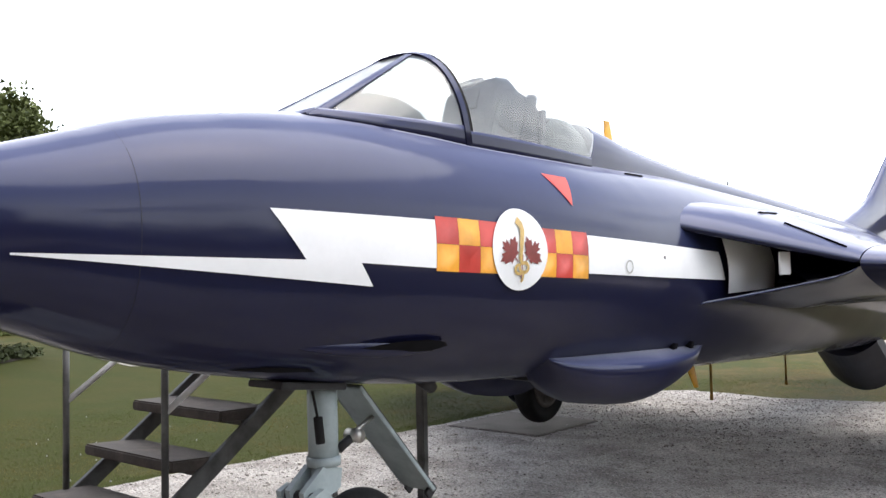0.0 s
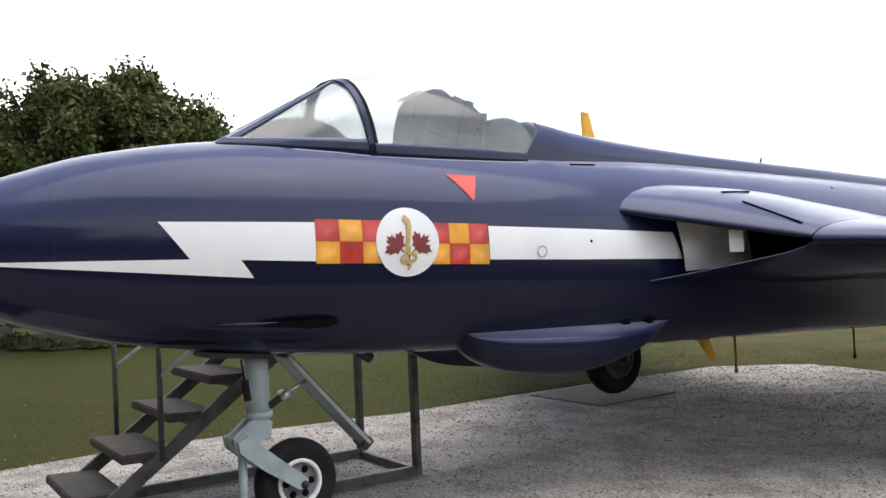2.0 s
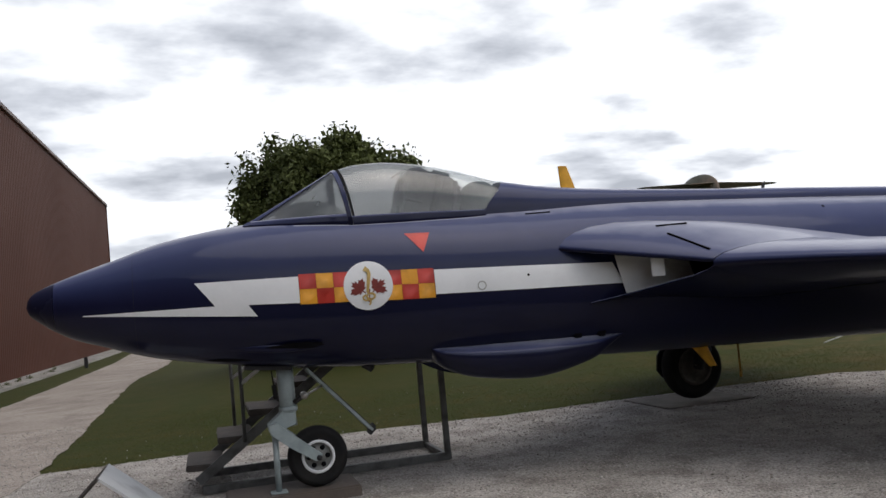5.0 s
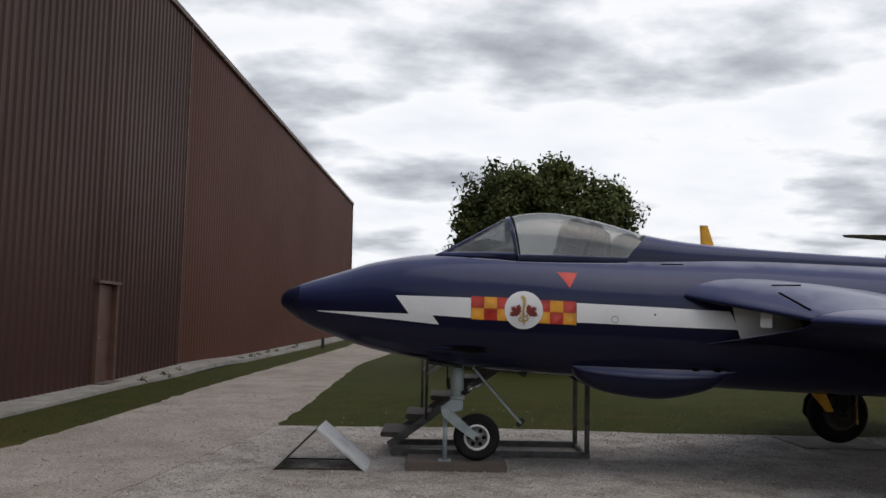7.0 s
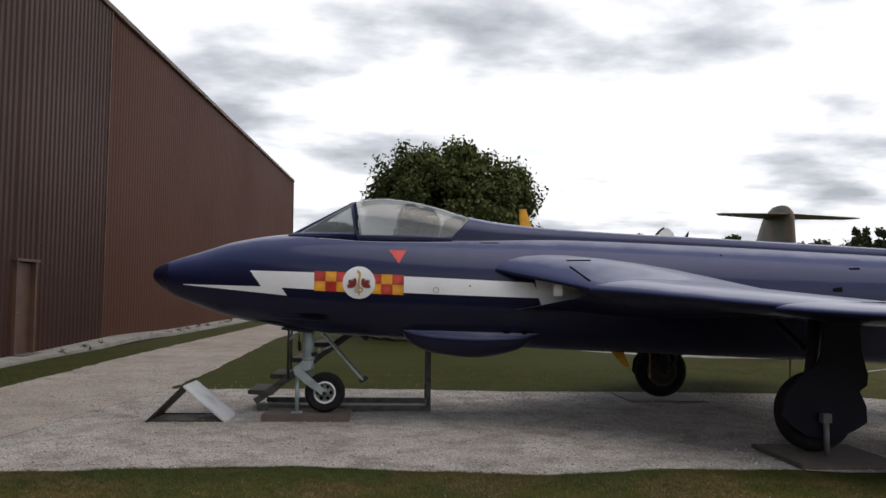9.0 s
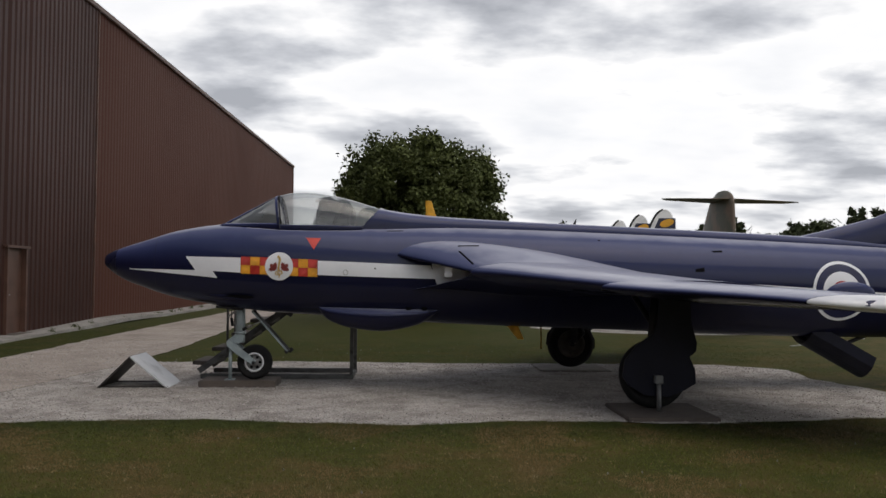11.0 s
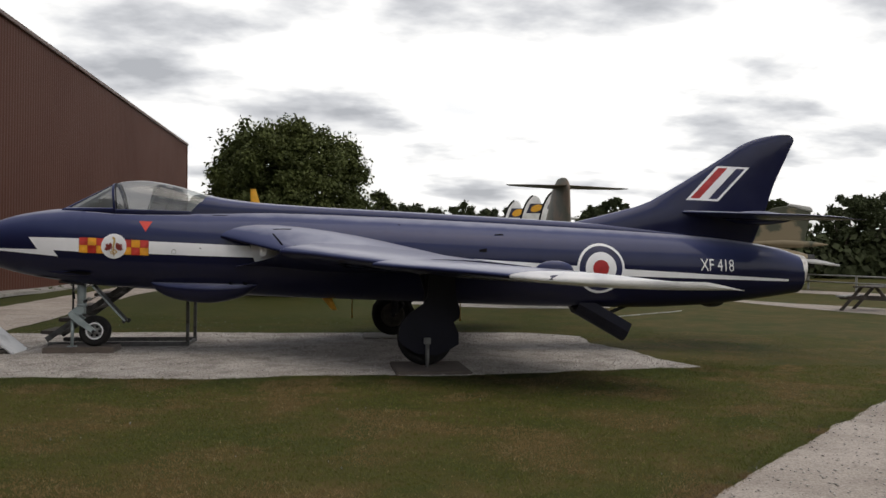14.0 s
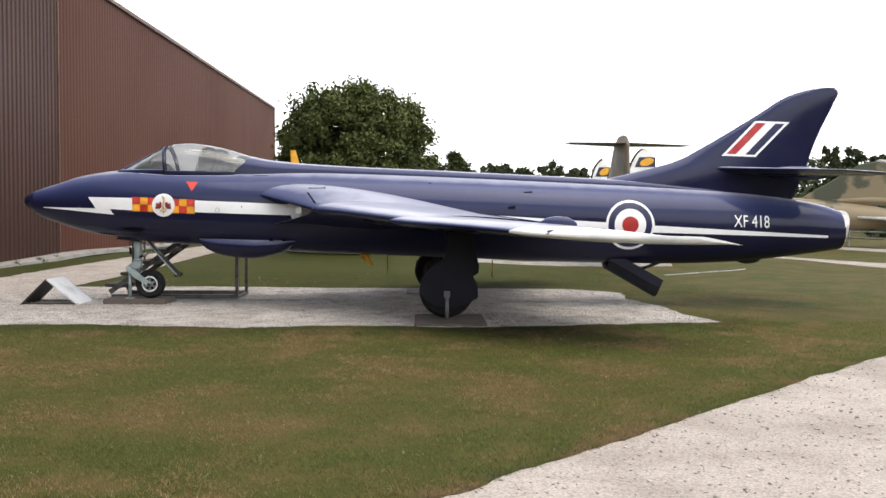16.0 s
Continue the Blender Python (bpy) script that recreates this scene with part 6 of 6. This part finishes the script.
def airliner_tail():
    """The triple fins of an old airliner, with its rear body."""
    a = empty("triple_fin_airliner", "white vintage airliner with three rounded dark blue fins", "aircraft", at=(29, 76, ground_z(29, 76)))
    spots = ((28.6, 70.0, 8.34, 1.28), (27.1, 73.0, 8.02, 1.12), (25.9, 76.5, 7.70, 1.05))
    for x, y, top, w in spots:
        pts = []
        for k in range(19):
            t = math.pi * k / 18
            up = math.sin(t) ** 0.8
            pts.append((x - w * math.cos(t) + 0.42 * w * (up - 0.5) * (1 if t < 1.6 else 0.6), top - 3.1 + 3.1 * up))
        fin = plate("outer_fin", [(px, pz) for px, pz in pts], y, 0.22, liner_white, a, "white rounded fin")
        plate("fin_cap", [(x - 0.66 * w, top - 1.85), (x + 0.98 * w, top - 1.85), (x + 0.97 * w, top - 0.85), (x - 0.30 * w, top - 0.85)], y - 0.115, 0.02, liner_blue, fin, "dark blue panel")
        plate("fin_badge", [(x + 0.30 * w + 0.54 * w * math.cos(t), top - 1.33 + 0.37 * math.sin(t) + 0.16 * math.cos(t)) for t in np.linspace(0, 2 * math.pi, 25)[:-1]], y - 0.13, 0.02, yellow_paint, fin, "yellow oval panel")
        edge = [p for p in pts if p[0] < x + 0.1 * w]
        bm = bmesh.new()
        for p, q in zip(edge, edge[1:]):
            add_rod(bm, (p[0], y, p[1]), (q[0], y, q[1]), 0.13, seg=8)
        part("edge_boot", bm, rubber, fin, "black leading edge boot", smooth=True)
    slab_fin("tailplane", [(29.5, 69.6, 5.6), (25.5, 77.2, 5.6), (27.6, 78.4, 5.6), (31.4, 70.4, 5.6)], 0.25, liner_white, a)
    g = ground_z(30, 80)
    tube("fuselage", [(28.2, 74.5, 5.2, 0.3, 0.3), (30, 77.2, 4.9, 0.8, 0.8), (34, 83, 4.3, 1.5, 1.5), (44, 98, 4.0, 1.75, 1.75)], liner_white, a)
    for s in (-1, 1):
        rod("gear_leg", (39 + 2.5 * s, 91 - 1.8 * s, 4.0), (39 + 2.5 * s, 91 - 1.8 * s, g), 0.15, pale_grey, a)
    return a


airliner_tail()


def camo_jet(x, y):
    """Tan and green jet whose tail shows behind; nose away to the left."""
    g = ground_z(x, y)
    j = empty("camouflaged_jet", "tan and dark green camouflaged jet on the grass", "aircraft", at=(x - 4, y + 3, g))
    d = Vector((-0.86, 0.51, 0)).normalized()
    P = lambda a, z, s=0.0: Vector((x, y, 0)) + d * a + Vector((-d.y, d.x, 0)) * s + Vector((0, 0, z - 0.32))  # noqa: E731
    S = lambda a, z, w, h: (*P(a, z), w, h)  # noqa: E731
    tube("fuselage", [S(-0.2, 1.80, 0.32, 0.32), S(0.6, 1.85, 0.5, 0.5), S(3, 1.95, 0.72, 0.75), S(6, 2.05, 0.8, 0.85), S(9, 2.0, 0.55, 0.6), S(11.5, 1.9, 0.08, 0.1)], camo_tan, j)
    tube("tail_cone", [S(-1.05, 2.55, 0.02, 0.02), S(-0.4, 2.58, 0.13, 0.13), S(0.8, 2.62, 0.16, 0.18), S(2.4, 2.6, 0.14, 0.1)], camo_tan, j, "tan tail fairing")
    slab_fin("fin", [P(0.0, 2.4), P(-0.35, 4.05), P(0.7, 4.35), P(1.3, 4.25), P(4.3, 2.4)], 0.16, camo_tan, j)
    slab_fin("fin_tip", [P(-0.45, 4.02), P(-0.35, 4.28), P(0.55, 4.45), P(0.75, 4.33)], 0.19, pale_grey, j, "pale grey fin tip")
    lathe("tailpipe", [(0.30, 0.0), (0.30, -0.3), (0.25, -0.3), (0.2, 0.3), (0.01, 0.3)], P(-0.2, 1.80), tuple(d), dark_metal, j, seg=20)
    for s in (-1, 1):
        slab_fin("tailplane", [P(1.6, 1.9, 0.4 * s), P(-0.6, 1.72, 1.9 * s), P(-1.5, 1.62, 1.9 * s), P(-0.6, 1.85, 0.35 * s)], 0.09, pale_grey, j, "pale underside tailplane")
        slab_fin("wing", [P(7.2, 1.9, 0.6 * s), P(3.4, 1.75, 4.3 * s), P(2.2, 1.75, 4.3 * s), P(4.0, 1.9, 0.6 * s)], 0.12, camo_tan, j)
        q = P(5.0, g + 0.67, 1.2 * s)
        wheel("wheel", tuple(q), 0.34, 0.16, j, 0.18, "black tyre")
        rod("gear_leg", P(5.0, 1.7, 0.9 * s), q, 0.05, pale_grey, j)
    q = P(9.0, g + 0.60)
    wheel("wheel", tuple(q), 0.27, 0.12, j, 0.14, "black tyre")
    rod("gear_leg", P(9.0, 1.6), q, 0.04, pale_grey, j)
    return j


camo_jet(27.3, 22.7)


def grey_tank_jet(x, y):
    """The rear of another parked jet."""
    g = ground_z(x, y)
    j = empty("grey_jet", "pale grey jet rear with a dark round nozzle", "aircraft", at=(x + 3, y, g))
    tube("fuselage", [(x, y, g + 1.75, 0.42, 0.42), (x + 1.2, y + 0.3, g + 1.85, 0.6, 0.6), (x + 4, y + 1.0, g + 1.9, 0.75, 0.8), (x + 8, y + 2.0, g + 1.9, 0.6, 0.7), (x + 11, y + 2.7, g + 1.8, 0.1, 0.1)], pale_grey, j)
    lathe("nozzle", [(0.43, 0.0), (0.45, -0.18), (0.38, -0.18), (0.33, 0.4), (0.01, 0.4)], (x, y, g + 1.75), (0.97, 0.24, 0), dark_metal, j, "dark nozzle", seg=24)
    slab_fin("fin", [(x + 0.2, y + 0.05, g + 2.2), (x - 0.2, y - 0.05, g + 4.0), (x + 0.8, y + 0.2, g + 4.0), (x + 2.6, y + 0.65, g + 2.4)], 0.14, pale_grey, j)
    for s in (-1, 1):
        wheel("wheel", (x + 4.5, y + 1.1 + s * 1.2, g + 0.33), 0.32, 0.15, j, 0.17, "black tyre")
        rod("gear_leg", (x + 4.5, y + 1.1 + s * 0.7, g + 1.5), (x + 4.5, y + 1.1 + s * 1.1, g + 0.33), 0.05, pale_grey, j)
    return j


grey_tank_jet(36.5, 27.5)


def rail_fence(points, h=0.95):
    s = empty("rail_fence", "grey steel rail fence across the far grass", "fence", at=(points[0][0], points[0][1], ground_z(*points[0])))
    for (x0, y0), (x1, y1) in zip(points, points[1:]):
        z0, z1 = ground_z(x0, y0), ground_z(x1, y1)
        for hh in (h, h * 0.55):
            rod("fence_rail", (x0, y0, z0 + hh), (x1, y1, z1 + hh), 0.035, fence_steel, s, seg=8)
    for x, y in points:
        rod("fence_post", (x, y, ground_z(x, y) - 0.05), (x, y, ground_z(x, y) + h + 0.03), 0.05, fence_steel, s, seg=8)
    return s


rail_fence([(25.3, 28.1), (27.0, 25.9), (28.0, 23.4), (28.7, 20.8), (29.4, 18.2), (30.1, 15.6), (30.9, 13.0)], 0.68)


def picnic_table(x, y, turn):
    """Plank table with a bench along each side."""
    g = ground_z(x, y)
    t = empty("picnic_table", "dark wooden picnic table with plank benches", "table", at=(x, y, g))
    m = pose(0, 0, 0, 0, 0, turn)
    P = lambda u, v, z: Vector((x, y, g + z)) + m @ Vector((u, v, 0))  # noqa: E731
    for v in (-0.27, -0.09, 0.09, 0.27):
        box("top_board", P(0, v, 0.73), (1.8, 0.165, 0.045), old_wood, t, m=m)
    for s in (-1, 1):
        seat = box("bench_board", P(0, 0.70 * s, 0.44), (1.8, 0.24, 0.045), fence_steel, t, "pale weathered bench board", m)
        for u in (-0.6, 0.6):
            bar("leg", P(u, 0.78 * s, 0.0), P(u, 0.20 * s, 0.71), 0.05, 0.09, old_wood, t)
    for u in (-0.6, 0.6):
        bar("cross_beam", P(u, -0.80, 0.39), P(u, 0.80, 0.39), 0.045, 0.09, old_wood, t)
    return t


picnic_table(21.6, 9.3, 40)


def hose():
    """A thin pale hose lying across the far grass."""
    pts = [(12.75, 7.15), (13.3, 7.55), (13.9, 8.0), (14.6, 8.55), (15.1, 8.85), (15.7, 9.45)]
    bm = bmesh.new()
    for (x0, y0), (x1, y1) in zip(pts, pts[1:]):
        add_rod(bm, (x0, y0, ground_z(x0, y0) + 0.016), (x1, y1, ground_z(x1, y1) + 0.016), 0.012, seg=8)
    return tagged(part("garden_hose", bm, pale_grey, smooth=True), "thin pale hose lying across the grass", "hose")


hose()


# ---- small ground cover ----
def inside(poly, x, y):
    """Which of the points lie within an outline."""
    hit = np.zeros(len(x), bool)
    for (x0, y0), (x1, y1) in zip(poly, poly[1:] + poly[:1]):
        cross = (y0 > y) != (y1 > y)
        hit ^= cross & (x < (x1 - x0) * (y - y0) / ((y1 - y0) or 1e-9) + x0)
    return hit


PADS = [outline(PAD, 0.12, 0.07), outline(PATH_NEAR, 0.12, 0.05), outline(PATH_MAIN, 0.12, 0.07)]


def grass(name, x0, x1, y0, y1, count, hmin, hmax, seed, label, blades=3, material=None, along=None, spread=0.30):
    rnd = np.random.RandomState(seed)
    x, y = rnd.uniform(x0, x1, count), rnd.uniform(y0, y1, count)
    if along:
        # tufts that crowd the edge of the gravel and thin out away from it
        edge = np.array([p for p in along if x0 < p[0] < x1 and y0 < p[1] < y1])
        pick = edge[rnd.randint(0, len(edge), count)]
        off, turn = spread * rnd.uniform(0, 1, count) ** 1.7, rnd.uniform(0, 2 * np.pi, count)
        x = pick[:, 0] + rnd.uniform(-0.07, 0.07, count) + off * np.cos(turn)
        y = pick[:, 1] + off * np.sin(turn)
    keep = np.ones(count, bool)
    for p in PADS:
        keep &= ~inside(p, x, y)
    if not along:
        # thins out towards the rim, with no hard line
        rim = np.minimum(np.minimum(x - x0, x1 - x) / (0.16 * (x1 - x0)), np.minimum(y - y0, y1 - y) / (0.25 * (y1 - y0)))
        if y1 < 0:
            rim = np.minimum(x - x0, x1 - x) / 1.5
        keep &= rnd.uniform(0, 1, count) < np.clip(rim, 0, 1)
    keep &= ~((x > 6.36) & (x < 7.4) & (y > -3.12) & (y < -1.9))
    x, y = np.repeat(x[keep], blades), np.repeat(y[keep], blades)
    n = len(x)
    x, y = x + rnd.normal(scale=0.012, size=n), y + rnd.normal(scale=0.012, size=n)
    z = 0.0105 * np.maximum(0, y - 6)
    # longer in tufts, close-cropped between them
    tuft = np.sin(5.1 * x + 2.0 * np.sin(2.3 * y)) * np.sin(4.3 * y + 1.7 * np.sin(3.1 * x)) * 0.5 + 0.5
    h = hmin + (hmax - hmin) * rnd.uniform(0, 1, n) * (0.35 + 0.65 * tuft)
    a, lean = rnd.uniform(0, 2 * np.pi, n), rnd.uniform(0.5, 2.0, n) * h
    w = rnd.uniform(0.0022, 0.0045, n)
    dx, dy = np.cos(a), np.sin(a)
    v = np.empty((n, 3, 3))
    v[:, 0] = np.stack([x - dy * w, y + dx * w, z - 0.004], 1)
    v[:, 1] = np.stack([x + dy * w, y - dx * w, z - 0.004], 1)
    v[:, 2] = np.stack([x + dx * lean, y + dy * lean, z + h], 1)
    me = bpy.data.meshes.new(name)
    me.vertices.add(3 * n)
    me.vertices.foreach_set("co", v.ravel())
    me.loops.add(3 * n)
    me.loops.foreach_set("vertex_index", np.arange(3 * n, dtype=np.int32))
    me.polygons.add(n)
    me.polygons.foreach_set("loop_start", np.arange(0, 3 * n, 3, dtype=np.int32))
    me.update()
    me.validate()
    return tagged(finish(name, me, material or grass_blades, None, "", False), label, "grass", kind="stuff")


grass("grass", -1.3, 14.0, -12.5, -2.3, 190000, 0.009, 0.030, 1, "short mown grass blades, partly dry")
grass("grass", -0.9, 13.0, 0.5, 11.5, 90000, 0.010, 0.030, 2, "short mown grass blades behind the pad", material=lush_blades)
grass("dry_grass", -1.0, 13.5, -12.0, -3.3, 7000, 0.010, 0.032, 9, "scattered pale straw among the grass", 2, straw_blades)
grass("grass", 10.4, 16.0, -3.5, 3.5, 15000, 0.006, 0.018, 3, "short mown grass blades beside the pad")
grass("grass", -4.9, -3.0, -1.0, 14.0, 9000, 0.015, 0.04, 4, "grass strip along the hall", material=lush_blades)

grass("edge_grass", -1.3, 10.9, -3.9, -2.2, 46000, 0.014, 0.040, 5, "longer green grass along the edge of the gravel pad", 4, lush_blades, PADS[0], 0.95)
grass("edge_grass", -0.9, 10.9, 1.5, 3.9, 9000, 0.014, 0.036, 6, "longer green grass behind the gravel pad", 3, lush_blades, PADS[0])
grass("edge_grass", 1.0, 15.0, -15.0, -1.5, 34000, 0.014, 0.046, 7, "uneven grass along the edge of the gravel path", 3, grass_blades, PADS[1])


def pebbles(name, zones, label, seed=3):
    """Loose stones on the gravel, joined."""
    rnd = np.random.RandomState(seed)
    octa = np.array([(1, 0, 0), (-1, 0, 0), (0, 1, 0), (0, -1, 0), (0, 0, 1), (0, 0, -1)], float)
    tri = np.array([(0, 2, 4), (2, 1, 4), (1, 3, 4), (3, 0, 4), (2, 0, 5), (1, 2, 5), (3, 1, 5), (0, 3, 5)])
    verts, faces, base = [], [], 0
    for poly, x0, x1, y0, y1, count, lift in zones:
        x, y = rnd.uniform(x0, x1, count), rnd.uniform(y0, y1, count)
        keep = inside(poly, x, y) if poly else np.ones(count, bool)
        x, y = x[keep], y[keep]
        n = len(x)
        r = 0.005 + 0.012 * rnd.uniform(0, 1, n) ** 2.5
        z = 0.0105 * np.maximum(0, y - 6) + lift
        s = np.stack([r * rnd.uniform(0.7, 1.4, n), r * rnd.uniform(0.7, 1.4, n), r * rnd.uniform(0.4, 0.8, n)], 1)
        a = rnd.uniform(0, 6.28, n)
        o = octa[None] * s[:, None] + rnd.normal(scale=0.12, size=(n, 6, 3)) * r[:, None, None]
        rx = o[:, :, 0] * np.cos(a)[:, None] - o[:, :, 1] * np.sin(a)[:, None]
        ry = o[:, :, 0] * np.sin(a)[:, None] + o[:, :, 1] * np.cos(a)[:, None]
        p = np.stack([rx + x[:, None], ry + y[:, None], o[:, :, 2] + (z + s[:, 2] * 0.5)[:, None]], 2)
        verts.append(p.reshape(-1, 3))
        faces.append((tri[None] + (base + 6 * np.arange(n))[:, None, None]).reshape(-1, 3))
        base += 6 * n
    v, f = np.concatenate(verts), np.concatenate(faces)
    me = bpy.data.meshes.new(name)
    me.vertices.add(len(v))
    me.vertices.foreach_set("co", v.ravel())
    me.loops.add(f.size)
    me.loops.foreach_set("vertex_index", f.ravel().astype(np.int32))
    me.polygons.add(len(f))
    me.polygons.foreach_set("loop_start", np.arange(0, f.size, 3, dtype=np.int32))
    me.update()
    me.validate()
    return tagged(finish(name, me, pebble_mat, None, "", False), label, "gravel", kind="stuff")


pebble_mat = mat("limestone_chips", (0.46, 0.43, 0.40), 0.85, var=0.2, scale=3, fine=40, bump=0, second=(0.30, 0.27, 0.24), random=0.5)
pebbles("gravel_stones", [(PADS[0], -1.2, 10.8, -3.4, 3.5, 26000, 0.012), (PADS[1], 5.0, 14.0, -13.0, -2.0, 14000, 0.012), (PADS[2], -3.4, -0.6, -3.0, 8.0, 5000, 0.016)], "loose pale limestone chips")


def clover(count=68):
    rnd = np.random.RandomState(8)
    bm = bmesh.new()
    for k in range(count):
        if k < 40:
            x, y = rnd.uniform(0.0, 6.0), 3.5 + rnd.uniform(0, 1) ** 2 * 4.0
        else:
            x, y = rnd.uniform(0.0, 9.0), rnd.uniform(-9.5, -3.6)
        add_rod(bm, (x, y, 0.016), (x, y, 0.024 + rnd.uniform(0, 0.008)), (0.006 if k < 40 else 0.003) + rnd.uniform(0, 0.003), 0.003, 6)
    ob = part("clover_flowers", bm, pale_grey)
    return tagged(ob, "tiny white clover flowers in the grass", "flowers", kind="stuff")


clover()
